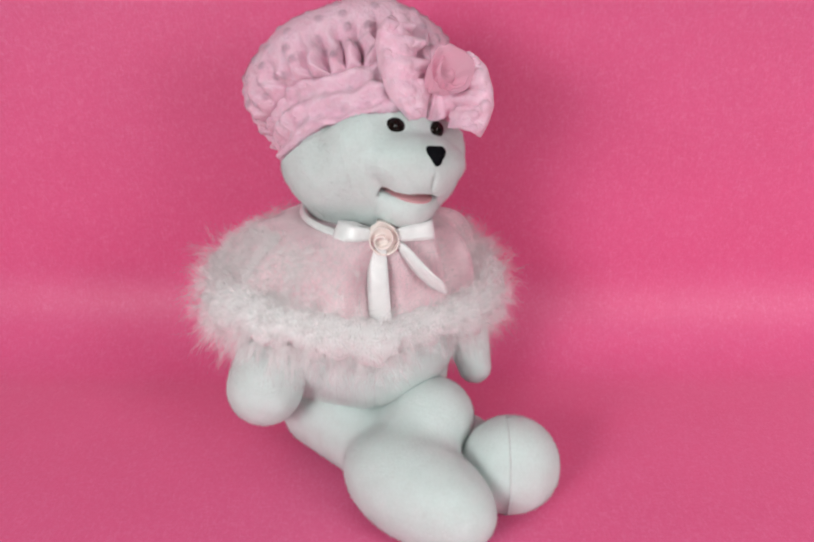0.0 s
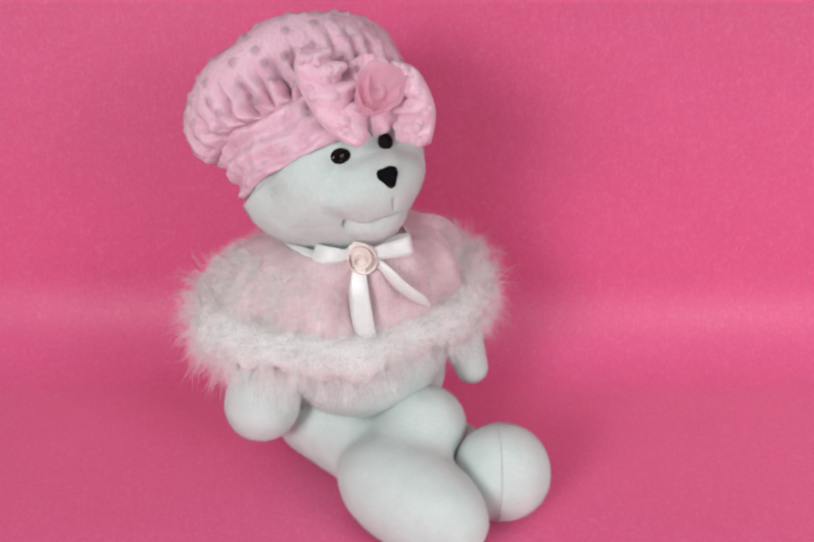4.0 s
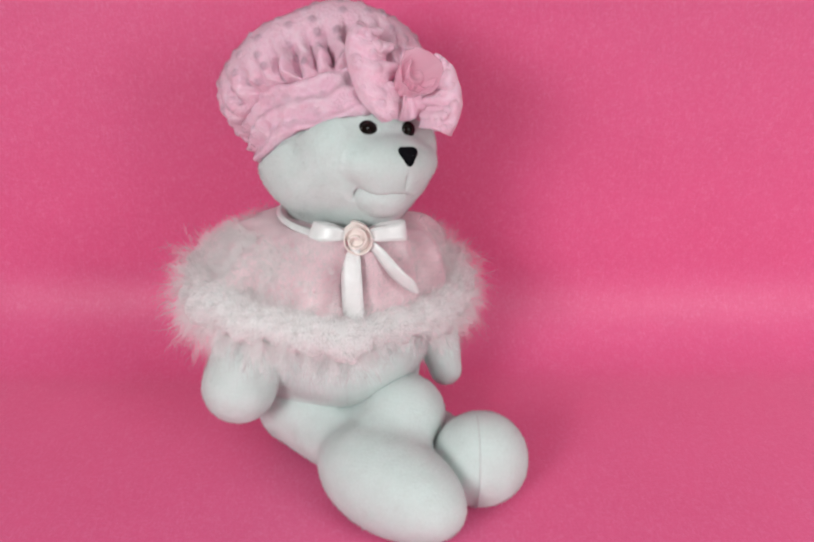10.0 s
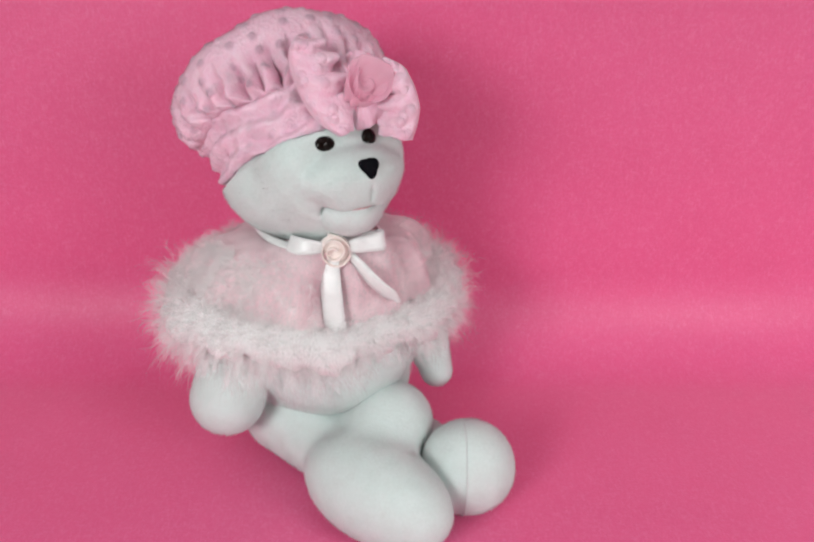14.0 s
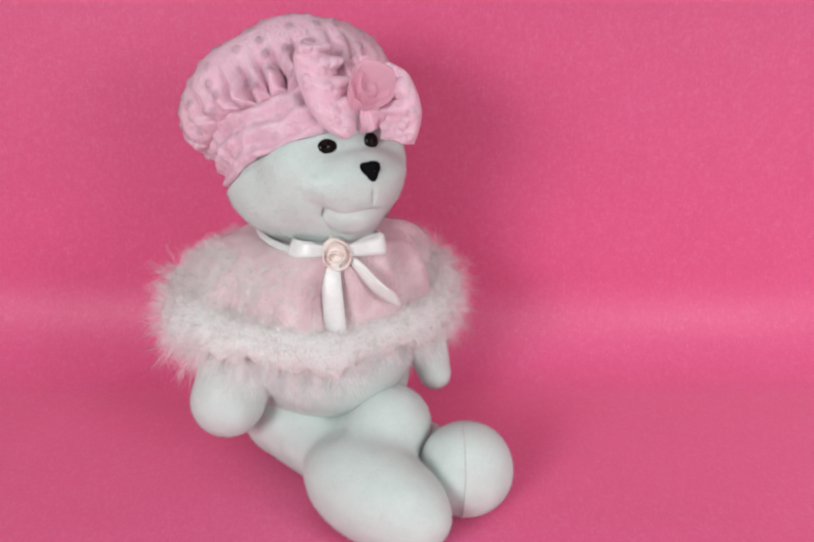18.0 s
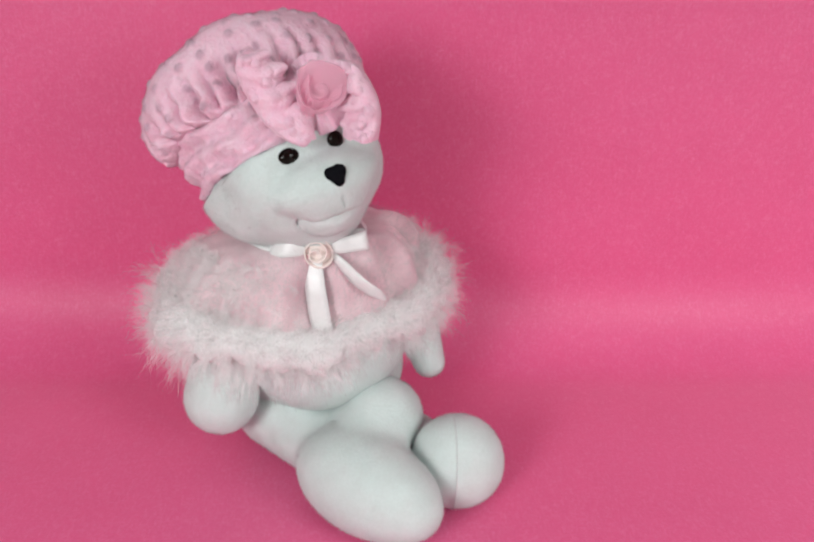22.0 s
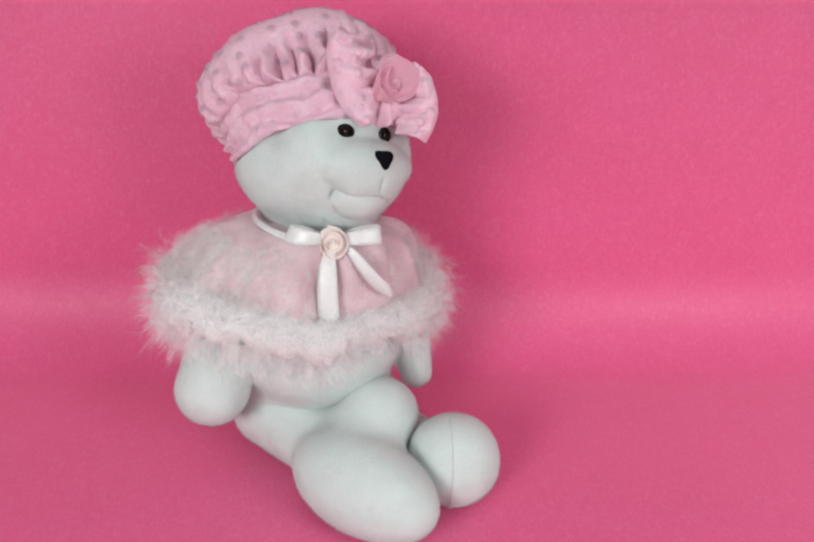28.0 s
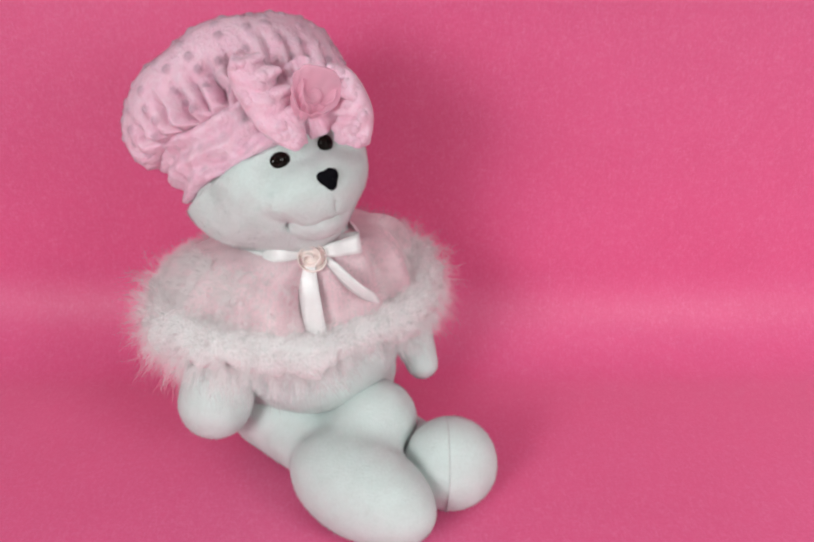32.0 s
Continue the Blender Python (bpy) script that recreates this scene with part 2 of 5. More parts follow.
TORSO_ROWS = [
    (0, -0.0100, 0.0200, 0.0500, 0.00, -0.00, -0.00),
    (0.2, -0.0097, 0.0202, 0.0499, 0.21, -0.22, -0.24),
    (0.4, -0.0100, 0.0202, 0.0501, 0.12, -0.02, -0.19),
    (0.5, -0.0098, 0.0202, 0.0495, 0.23, -0.01, 0.31),
    (0.6, -0.0100, 0.0202, 0.0500, 0.11, -0.02, -0.24),
    (0.8, -0.0102, 0.0202, 0.0500, 0.05, 0.13, -0.18),
    (1, -0.0095, 0.0210, 0.0512, 0.86, -0.58, -0.72),
    (1.2, -0.0058, 0.0207, 0.0513, 2.85, -3.39, -1.40),
    (1.4, -0.0026, 0.0211, 0.0526, 4.91, -5.83, -2.02),
    (1.5, -0.0028, 0.0222, 0.0543, 5.69, -5.12, -2.04),
    (1.6, -0.0046, 0.0206, 0.0514, 3.45, -4.26, -1.69),
    (1.8, -0.0114, 0.0197, 0.0489, -1.05, 1.24, -0.00),
    (2, -0.0097, 0.0205, 0.0502, 0.23, 0.07, -0.29),
    (2.2, -0.0084, 0.0199, 0.0498, 0.85, -1.33, -0.91),
    (2.4, -0.0020, 0.0210, 0.0529, 5.10, -6.26, -2.08),
    (2.5, -0.0017, 0.0210, 0.0529, 4.75, -6.54, -1.87),
    (2.6, -0.0034, 0.0209, 0.0526, 4.34, -5.33, -1.88),
    (2.8, -0.0071, 0.0200, 0.0506, 1.69, -2.43, -1.25),
    (3, -0.0092, 0.0208, 0.0523, 1.89, -1.76, -1.02),
    (3.5, -0.0107, 0.0201, 0.0512, -0.13, 0.06, -0.71),
    (5.5, -0.0097, 0.0190, 0.0476, -0.69, -0.89, -1.04),
    (5.7, -0.0046, 0.0204, 0.0515, 3.48, -4.73, -1.68),
    (5.9, -0.0036, 0.0204, 0.0515, 4.08, -5.57, -1.81),
    (6, -0.0082, 0.0192, 0.0485, 1.17, -2.39, -1.04),
    (6.1, -0.0093, 0.0189, 0.0483, 0.04, -1.12, -0.71),
    (6.3, -0.0107, 0.0193, 0.0488, -0.45, -0.12, -0.43),
    (6.5, -0.0102, 0.0189, 0.0476, -0.64, 0.07, -1.01),
    (6.7, -0.0069, 0.0186, 0.0483, 1.33, -3.09, -1.13),
    (6.9, -0.0044, 0.0196, 0.0501, 3.23, -5.06, -1.60),
    (7, -0.0043, 0.0181, 0.0488, 2.68, -5.70, -1.13),
    (7.1, -0.0055, 0.0185, 0.0485, 1.97, -4.01, -1.33),
    (7.3, -0.0112, 0.0181, 0.0472, -1.54, 0.53, -0.26),
    (7.5, -0.0111, 0.0174, 0.0469, -1.90, 0.76, -0.30),
    (7.7, -0.0094, 0.0186, 0.0482, -0.34, -0.89, -0.68),
    (7.9, -0.0054, 0.0189, 0.0493, 2.05, -3.85, -1.42),
    (8, -0.0030, 0.0201, 0.0512, 3.45, -4.55, -2.08),
    (8.1, -0.0028, 0.0198, 0.0510, 3.88, -5.68, -1.92),
    (8.3, -0.0082, 0.0182, 0.0480, 0.06, -1.66, -0.88),
    (8.5, -0.0100, 0.0179, 0.0482, -0.97, -0.20, -0.54),
    (8.7, -0.0108, 0.0179, 0.0473, -1.56, 0.37, -0.38),
    (8.9, -0.0107, 0.0180, 0.0473, -1.49, 0.28, -0.40),
    (9, -0.0105, 0.0184, 0.0478, -1.25, -0.03, -0.28),
    (9.1, -0.0107, 0.0179, 0.0473, -1.52, 0.29, -0.39),
    (9.3, -0.0108, 0.0178, 0.0471, -1.64, 0.36, -0.35),
    (9.5, -0.0108, 0.0179, 0.0469, -1.60, -0.02, -0.27),
    (9.7, -0.0103, 0.0180, 0.0474, -1.29, -0.08, -0.48),
    (9.9, -0.0106, 0.0179, 0.0472, -1.53, 0.18, -0.43),
    (10, -0.0108, 0.0177, 0.0471, -1.72, 0.45, -0.42),
    (10.1, -0.0111, 0.0183, 0.0475, -1.72, 0.53, -0.38),
    (10.3, -0.0098, 0.0182, 0.0476, -1.02, -0.41, -0.60),
    (10.5, -0.0040, 0.0204, 0.0509, 3.31, -4.43, -2.16),
    (10.7, -0.0032, 0.0195, 0.0504, 3.41, -5.35, -1.91),
    (10.9, -0.0084, 0.0184, 0.0480, 0.01, -1.65, -0.88),
    (11, -0.0105, 0.0181, 0.0483, -1.05, 0.26, -0.56),
    (11.1, -0.0090, 0.0182, 0.0478, -0.36, -1.21, -0.76),
    (11.3, -0.0108, 0.0179, 0.0472, -1.57, 0.23, -0.36),
    (11.5, -0.0110, 0.0170, 0.0458, -2.36, 0.10, 0.09),
    (11.7, -0.0081, 0.0184, 0.0483, 0.27, -1.82, -0.94),
    (11.9, -0.0034, 0.0194, 0.0503, 3.29, -5.26, -1.82),
    (12, -0.0027, 0.0195, 0.0496, 3.27, -5.40, -1.96),
    (12.1, -0.0033, 0.0193, 0.0505, 3.44, -5.33, -1.87),
    (12.3, -0.0094, 0.0181, 0.0477, -0.61, -0.83, -0.66),
    (12.5, -0.0111, 0.0172, 0.0465, -1.83, 0.01, -0.61),
    (12.7, -0.0106, 0.0179, 0.0473, -1.37, 0.02, -0.40),
    (12.9, -0.0062, 0.0187, 0.0490, 1.40, -3.20, -1.23),
    (13, -0.0033, 0.0183, 0.0503, 3.19, -5.61, -1.52),
    (13.1, -0.0036, 0.0192, 0.0504, 3.32, -5.08, -1.84),
    (13.3, -0.0052, 0.0189, 0.0496, 2.23, -3.96, -1.52),
    (13.5, -0.0112, 0.0183, 0.0467, -1.94, 0.65, 0.03),
    (13.7, -0.0110, 0.0177, 0.0469, -1.86, 0.30, -0.16),
    (13.9, -0.0090, 0.0182, 0.0480, -0.24, -1.13, -0.79),
    (14, -0.0070, 0.0187, 0.0491, 1.32, -2.77, -1.24),
    (14.1, -0.0033, 0.0191, 0.0506, 3.46, -5.28, -1.81),
    (14.3, -0.0033, 0.0191, 0.0505, 3.44, -5.37, -1.72),
    (14.5, -0.0082, 0.0183, 0.0485, 1.08, -2.80, -0.73),
    (16.5, -0.0081, 0.0185, 0.0491, 0.78, -1.58, -1.18),
    (16.7, -0.0087, 0.0182, 0.0485, 0.18, -1.39, -0.66),
    (16.9, -0.0073, 0.0186, 0.0493, 1.28, -2.47, -1.00),
    (17, -0.0049, 0.0186, 0.0505, 2.85, -4.07, -1.34),
    (17.1, -0.0032, 0.0188, 0.0510, 3.72, -5.50, -1.53),
    (17.3, -0.0059, 0.0186, 0.0499, 2.15, -3.50, -1.19),
    (17.5, -0.0116, 0.0163, 0.0463, -2.64, 0.18, 0.62),
    (17.7, -0.0116, 0.0174, 0.0471, -2.16, 0.86, 0.29),
    (17.9, -0.0087, 0.0182, 0.0486, 0.19, -1.39, -0.60),
    (18, -0.0072, 0.0196, 0.0496, 1.46, -2.22, -0.86),
    (18.1, -0.0058, 0.0185, 0.0498, 2.11, -3.57, -1.16),
    (18.3, -0.0031, 0.0188, 0.0511, 3.84, -5.65, -1.61),
    (18.5, -0.0082, 0.0181, 0.0488, 0.64, -2.05, -0.94),
    (18.7, -0.0110, 0.0176, 0.0473, -1.64, 0.35, -0.02),
    (18.9, -0.0109, 0.0178, 0.0474, -1.53, 0.37, -0.20),
    (19, -0.0097, 0.0180, 0.0487, -0.40, -0.37, -0.72),
    (19.1, -0.0078, 0.0182, 0.0487, 0.66, -2.04, -0.92),
    (19.3, -0.0045, 0.0187, 0.0503, 2.88, -4.45, -1.64),
    (19.5, -0.0031, 0.0188, 0.0510, 3.63, -5.09, -2.19),
    (19.7, -0.0056, 0.0185, 0.0497, 2.13, -3.71, -1.38),
    (19.9, -0.0055, 0.0186, 0.0498, 2.23, -3.79, -1.41),
    (20, -0.0054, 0.0182, 0.0494, 2.34, -3.89, -1.16),
    (20.1, -0.0054, 0.0185, 0.0498, 2.26, -3.89, -1.36),
    (20.3, -0.0055, 0.0185, 0.0498, 2.21, -3.80, -1.35),
    (20.5, -0.0047, 0.0183, 0.0498, 2.42, -4.20, -1.23),
    (20.7, -0.0051, 0.0185, 0.0501, 2.55, -4.18, -1.42),
    (20.9, -0.0055, 0.0184, 0.0498, 2.32, -3.97, -1.29),
    (21, -0.0061, 0.0192, 0.0500, 2.68, -3.97, -1.52),
    (21.1, -0.0083, 0.0186, 0.0488, 0.76, -1.83, -1.04),
    (21.3, -0.0111, 0.0177, 0.0470, -1.64, 0.34, 0.01),
    (21.5, -0.0102, 0.0188, 0.0481, -0.47, -0.16, -0.96),
    (21.7, -0.0057, 0.0187, 0.0499, 2.41, -3.93, -1.46),
    (21.9, -0.0032, 0.0189, 0.0510, 3.80, -5.61, -1.94),
    (22, -0.0041, 0.0191, 0.0508, 3.56, -5.31, -1.93),
    (22.1, -0.0084, 0.0183, 0.0484, 0.42, -1.75, -0.95),
    (22.3, -0.0112, 0.0174, 0.0468, -1.93, 0.52, 0.05),
    (22.5, -0.0094, 0.0189, 0.0478, -0.62, -0.16, -0.64),
    (22.7, -0.0051, 0.0190, 0.0503, 2.84, -4.26, -1.73),
    (22.9, -0.0048, 0.0188, 0.0503, 2.96, -4.56, -1.61),
    (23, -0.0033, 0.0189, 0.0508, 3.80, -5.50, -1.99),
    (23.1, -0.0051, 0.0190, 0.0503, 2.89, -4.33, -1.71),
    (23.3, -0.0121, 0.0178, 0.0466, -2.27, 1.22, -0.03),
    (23.5, -0.0114, 0.0174, 0.0463, -2.08, 0.75, -0.25),
    (23.7, -0.0106, 0.0179, 0.0472, -1.19, -0.11, -0.39),
    (23.9, -0.0057, 0.0183, 0.0496, 2.06, -3.93, -1.32),
    (24, -0.0023, 0.0184, 0.0514, 3.55, -5.67, -2.10),
    (24.1, -0.0048, 0.0184, 0.0501, 2.60, -4.53, -1.56),
    (24.3, -0.0071, 0.0182, 0.0489, 1.13, -2.90, -1.15),
    (24.5, -0.0106, 0.0171, 0.0457, -2.59, 0.61, 0.10),
    (24.7, -0.0114, 0.0174, 0.0466, -2.07, 0.57, -0.14),
    (24.9, -0.0091, 0.0178, 0.0478, -0.33, -1.35, -0.73),
    (25, -0.0058, 0.0181, 0.0491, 1.23, -3.33, -1.24),
    (25.1, -0.0047, 0.0182, 0.0499, 2.42, -4.54, -1.57),
    (25.3, -0.0048, 0.0182, 0.0499, 2.37, -4.47, -1.57),
    (25.5, -0.0095, 0.0176, 0.0482, -0.20, -1.77, -0.94),
    (27.5, -0.0067, 0.0186, 0.0492, 2.37, -4.16, -0.95),
    (27.7, -0.0124, 0.0173, 0.0466, -2.04, 0.55, 0.11),
    (27.9, -0.0131, 0.0173, 0.0463, -2.49, 1.15, 0.18),
    (28, -0.0135, 0.0177, 0.0467, -2.13, 1.14, 0.47),
    (28.1, -0.0134, 0.0172, 0.0462, -2.68, 1.35, 0.26),
    (28.3, -0.0135, 0.0172, 0.0462, -2.70, 1.36, 0.30),
    (28.5, -0.0138, 0.0174, 0.0465, -2.41, 1.31, 0.25),
    (28.6, -0.0137, 0.0171, 0.0461, -2.80, 1.44, 0.39),
    (28.8, -0.0140, 0.0170, 0.0460, -2.97, 1.56, 0.54),
    (29, -0.0116, 0.0165, 0.0464, -1.57, -1.11, 0.62),
    (29.2, -0.0084, 0.0178, 0.0486, 0.88, -2.83, -0.68),
    (29.4, -0.0052, 0.0183, 0.0501, 2.89, -5.10, -1.30),
    (29.5, -0.0082, 0.0188, 0.0498, 1.84, -2.55, -1.28),
    (29.6, -0.0101, 0.0175, 0.0477, -0.27, -1.54, -0.31),
    (29.8, -0.0133, 0.0173, 0.0465, -2.23, 0.87, 0.16),
    (30, -0.0125, 0.0165, 0.0463, -2.67, 0.68, 0.37),
    (30.2, -0.0101, 0.0174, 0.0477, -0.37, -1.49, -0.32),
    (30.5, -0.0050, 0.0175, 0.0491, 2.38, -5.40, -0.82),
    (30.8, -0.0119, 0.0170, 0.0467, -1.74, -0.08, 0.19),
    (31, -0.0144, 0.0174, 0.0462, -2.44, 1.23, -0.29),
    (31.3, -0.0133, 0.0171, 0.0464, -2.37, 0.88, 0.19),
    (31.5, -0.0124, 0.0166, 0.0463, -2.44, 0.70, 0.68),
    (31.6, -0.0124, 0.0170, 0.0467, -1.90, 0.10, 0.23),
    (32, -0.0044, 0.0176, 0.0503, 2.60, -5.58, -0.85),
]
MOUTH = [  # seconds, how far the mouth is open
    (0, 1), (0.2, 0.8), (0.4, 0.9), (0.6, 0), (0.8, 0), (1, 0.8), (1.2, 0), (1.4, 0.1),
    (1.6, 0), (1.8, 1), (2, 0.6), (2.2, 0), (2.4, 0.6), (2.6, 0), (2.8, 0.6), (3, 0),
    (3.5, 0.05), (3.8, 0.8), (4.1, 0.1), (4.4, 0.9), (4.8, 0.1), (5.1, 0.7), (5.5, 0), (5.7, 0.9), (5.9, 0.8), (6, 0.4), (6.1, 0), (6.3, 0.4), (6.5, 0),
    (6.7, 0.9), (6.9, 0.05), (7, 0.85), (7.1, 0.9), (7.3, 0.1), (7.5, 0.9), (7.7, 0), (7.9, 0.9),
    (8, 0.2), (8.1, 0.1), (8.3, 0.9), (8.5, 0.9), (8.7, 1), (8.9, 0.9), (9, 0.9), (9.1, 0.9),
    (9.3, 0.95), (9.5, 0.9), (9.7, 0.8), (9.9, 0.05), (10, 0.05), (10.1, 0), (10.3, 0), (10.5, 0),
    (10.7, 0), (10.9, 0), (11, 0), (11.1, 0), (11.3, 0.5), (11.5, 0), (11.7, 0.9), (11.9, 0),
    (12, 0.7), (12.1, 0.7), (12.3, 0.9), (12.5, 0.5), (12.7, 0.9), (12.9, 0), (13, 0.6), (13.1, 0.5),
    (13.3, 0.7), (13.5, 0.9), (13.7, 0), (13.9, 0.9), (14, 0.6), (14.1, 0.6), (14.3, 0.4), (14.5, 0.5),
    (14.8, 0.9), (15.2, 0.1), (15.6, 0.8), (16, 0.2), (16.2, 0.7), (16.5, 0), (16.7, 0.4), (16.9, 0.8), (17, 0.2), (17.1, 0.6), (17.3, 0), (17.5, 0.8), (17.7, 0),
    (17.9, 0.8), (18, 0.1), (18.1, 0.3), (18.3, 0), (18.5, 0.9), (18.7, 0), (18.9, 1), (19, 0.7),
    (19.1, 0), (19.3, 0.9), (19.5, 0.75), (19.7, 0.72), (19.9, 0.74), (20, 0.76), (20.1, 0.8), (20.3, 0.74),
    (20.5, 0.6), (20.7, 0.6), (20.9, 0), (21, 0), (21.1, 0), (21.5, 0), (22, 0), (22.1, 0),
    (22.3, 0.4), (22.5, 0), (22.7, 0.8), (22.9, 0), (23, 0.2), (23.1, 0.8), (23.3, 0.9), (23.5, 0.3),
    (23.7, 0.7), (23.9, 0.05), (24, 0.7), (24.1, 0.9), (24.3, 0.2), (24.5, 0.9), (24.7, 0.5), (24.9, 0.7),
    (25, 0.6), (25.1, 0.6), (25.3, 0.6), (25.5, 0.5), (25.8, 0.9), (26.2, 0.1), (26.6, 0.8), (27, 0.2), (27.5, 0), (28, 0), (28.8, 0), (29, 0.9),
    (29.2, 0), (29.4, 0), (29.6, 0.4), (29.8, 0.7), (30, 0.9), (30.2, 0), (30.5, 0), (30.8, 0.9),
    (31, 0), (32, 0),
]
walk(cam, [(t, pose(x, y, z, rx, ry, rz)) for t, x, y, z, rx, ry, rz in CAMERA_ROWS])

# ---- light ----
scene.view_settings.exposure = 0.0
world = bpy.data.worlds.new("room_air")
scene.world = world
world.use_nodes = True
world.node_tree.nodes["Background"].inputs[0].default_value = (0.9, 0.95, 1.0, 1)
world.node_tree.nodes["Background"].inputs[1].default_value = 0.05


# A rectangular lamp added out of view.
def area_lamp(name, eye, target, width, height, watts, colour, spread=180):
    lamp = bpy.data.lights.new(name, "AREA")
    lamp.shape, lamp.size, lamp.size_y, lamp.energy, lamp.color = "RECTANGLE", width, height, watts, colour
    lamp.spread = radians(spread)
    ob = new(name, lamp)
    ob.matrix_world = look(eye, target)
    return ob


# Unseen lamps, added at left, right and overhead to light bear and cloth.
area_lamp("added_left_lamp", (-0.84, -0.80, 0.80), (-0.42, 0.30, 0.0), 0.55, 0.55, 10.0, (0.95, 1.0, 0.99), 140)
area_lamp("added_right_lamp", (1.08, -0.56, 0.76), (0.84, 0.06, 0.0), 0.7, 0.7, 7.2, (0.95, 0.99, 0.985), 112)
area_lamp("added_top_lamp", (0.00, -0.15, 2.3), (0.0, 0.0, 0.0), 1.6, 1.6, 6.0, (0.95, 1.0, 0.995))


# ---- materials ----
def material(name, colour, rough=0.8, second=None, scale=30.0, bump=0.2, fine=900.0, depth=0.0006, sheen=0.0,
             spec=0.3, subsurface=0.0, metal=0.0, tint=(1, 1, 1), coarse=0.5):
    """A surface with two scales of variation in colour, and a fine relief."""
    m = bpy.data.materials.new(name)
    m.use_nodes = True
    nodes, links = m.node_tree.nodes, m.node_tree.links
    b = nodes["Principled BSDF"]
    b.inputs["Roughness"].default_value = rough
    b.inputs["Specular IOR Level"].default_value = spec
    b.inputs["Metallic"].default_value = metal
    if sheen:
        b.inputs["Sheen Weight"].default_value = sheen
        b.inputs["Sheen Roughness"].default_value = 0.5
        b.inputs["Sheen Tint"].default_value = (*tint, 1)
    if subsurface:
        b.inputs["Subsurface Weight"].default_value = subsurface
        b.inputs["Subsurface Radius"].default_value = (0.01, 0.008, 0.008)
        b.inputs["Subsurface Scale"].default_value = 0.4
    second = second or tuple(c * 0.88 for c in colour)
    where = nodes.new("ShaderNodeTexCoord")
    big, small = nodes.new("ShaderNodeTexNoise"), nodes.new("ShaderNodeTexNoise")
    big.inputs["Scale"].default_value, big.inputs["Detail"].default_value = scale, 5
    small.inputs["Scale"].default_value, small.inputs["Detail"].default_value = fine, 3
    for n in (big, small):
        links.new(where.outputs["Object"], n.inputs["Vector"])
    both = nodes.new("ShaderNodeMath")
    both.operation = "MULTIPLY_ADD"
    links.new(big.outputs["Fac"], both.inputs[0])
    both.inputs[1].default_value = coarse * 2
    fineness = nodes.new("ShaderNodeMath")
    fineness.operation = "MULTIPLY_ADD"
    links.new(small.outputs["Fac"], fineness.inputs[0])
    fineness.inputs[1].default_value, fineness.inputs[2].default_value = 0.7, 0.15 - coarse
    links.new(fineness.outputs[0], both.inputs[2])
    ramp = nodes.new("ShaderNodeValToRGB")
    ramp.color_ramp.elements[0].position, ramp.color_ramp.elements[1].position = 0.25, 0.75
    ramp.color_ramp.elements[0].color, ramp.color_ramp.elements[1].color = (*second, 1), (*colour, 1)
    links.new(both.outputs[0], ramp.inputs[0])
    links.new(ramp.outputs[0], b.inputs["Base Color"])
    if bump:
        relief = nodes.new("ShaderNodeBump")
        relief.inputs["Strength"].default_value, relief.inputs["Distance"].default_value = bump, depth
        links.new(small.outputs["Fac"], relief.inputs["Height"])
        links.new(relief.outputs[0], b.inputs["Normal"])
    return m


FELT = material("pink_felt_cloth", (0.81, 0.114, 0.288), 0.5, (0.75, 0.095, 0.246), 13.0, 0.3, 420.0, 0.0006, spec=0.4, coarse=0.25, sheen=0.5, tint=(1.0, 0.72, 0.86))
PLUSH = material("white_plush", (0.705, 0.772, 0.757), 0.95, (0.65, 0.71, 0.69), 55.0, 0.35, 430.0, 0.0012, sheen=0.3, spec=0.1)
MINKY = material("pink_minky", (0.935, 0.65, 0.755), 0.95, (0.90, 0.525, 0.66), 70.0, 0.7, 380.0, 0.0018, sheen=0.4, spec=0.06, tint=(1, 0.84, 0.91), subsurface=0.35)
CHIFFON = material("pink_chiffon", (1.0, 0.68, 0.79), 0.5, (0.99, 0.61, 0.74), 80.0, 0.2, 1500.0, 0.0003, sheen=0.3, spec=0.3)
VELOUR = material("pale_pink_velour", (0.84, 0.655, 0.685), 0.9, (0.62, 0.40, 0.45), 30.0, 0.4, 1300.0, 0.0006, sheen=0.5, spec=0.1, coarse=0.6)
SATIN = material("white_satin", (0.85, 0.84, 0.835), 0.36, (0.74, 0.725, 0.725), 120.0, 0.15, 2000.0, 0.0002, spec=0.7)
ROSE_SATIN = material("pale_pink_satin", (0.93, 0.84, 0.80), 0.35, (0.89, 0.76, 0.72), 120.0, 0.15, 2000.0, 0.0002, spec=0.5)
FUR = material("marabou_down", (0.885, 0.845, 0.845), 0.8, (0.83, 0.785, 0.79), 25.0, 0.0, 300.0, spec=0.1)


def downy(m, tint, share):
    """Lets half the light through, as thin barbs do."""
    nodes, links = m.node_tree.nodes, m.node_tree.links
    b, out = nodes["Principled BSDF"], nodes["Material Output"]
    through_light, mix = nodes.new("ShaderNodeBsdfTranslucent"), nodes.new("ShaderNodeMixShader")
    through_light.inputs["Color"].default_value = (*tint, 1)
    mix.inputs[0].default_value = share
    links.new(b.outputs[0], mix.inputs[1])
    links.new(through_light.outputs[0], mix.inputs[2])
    links.new(mix.outputs[0], out.inputs["Surface"])


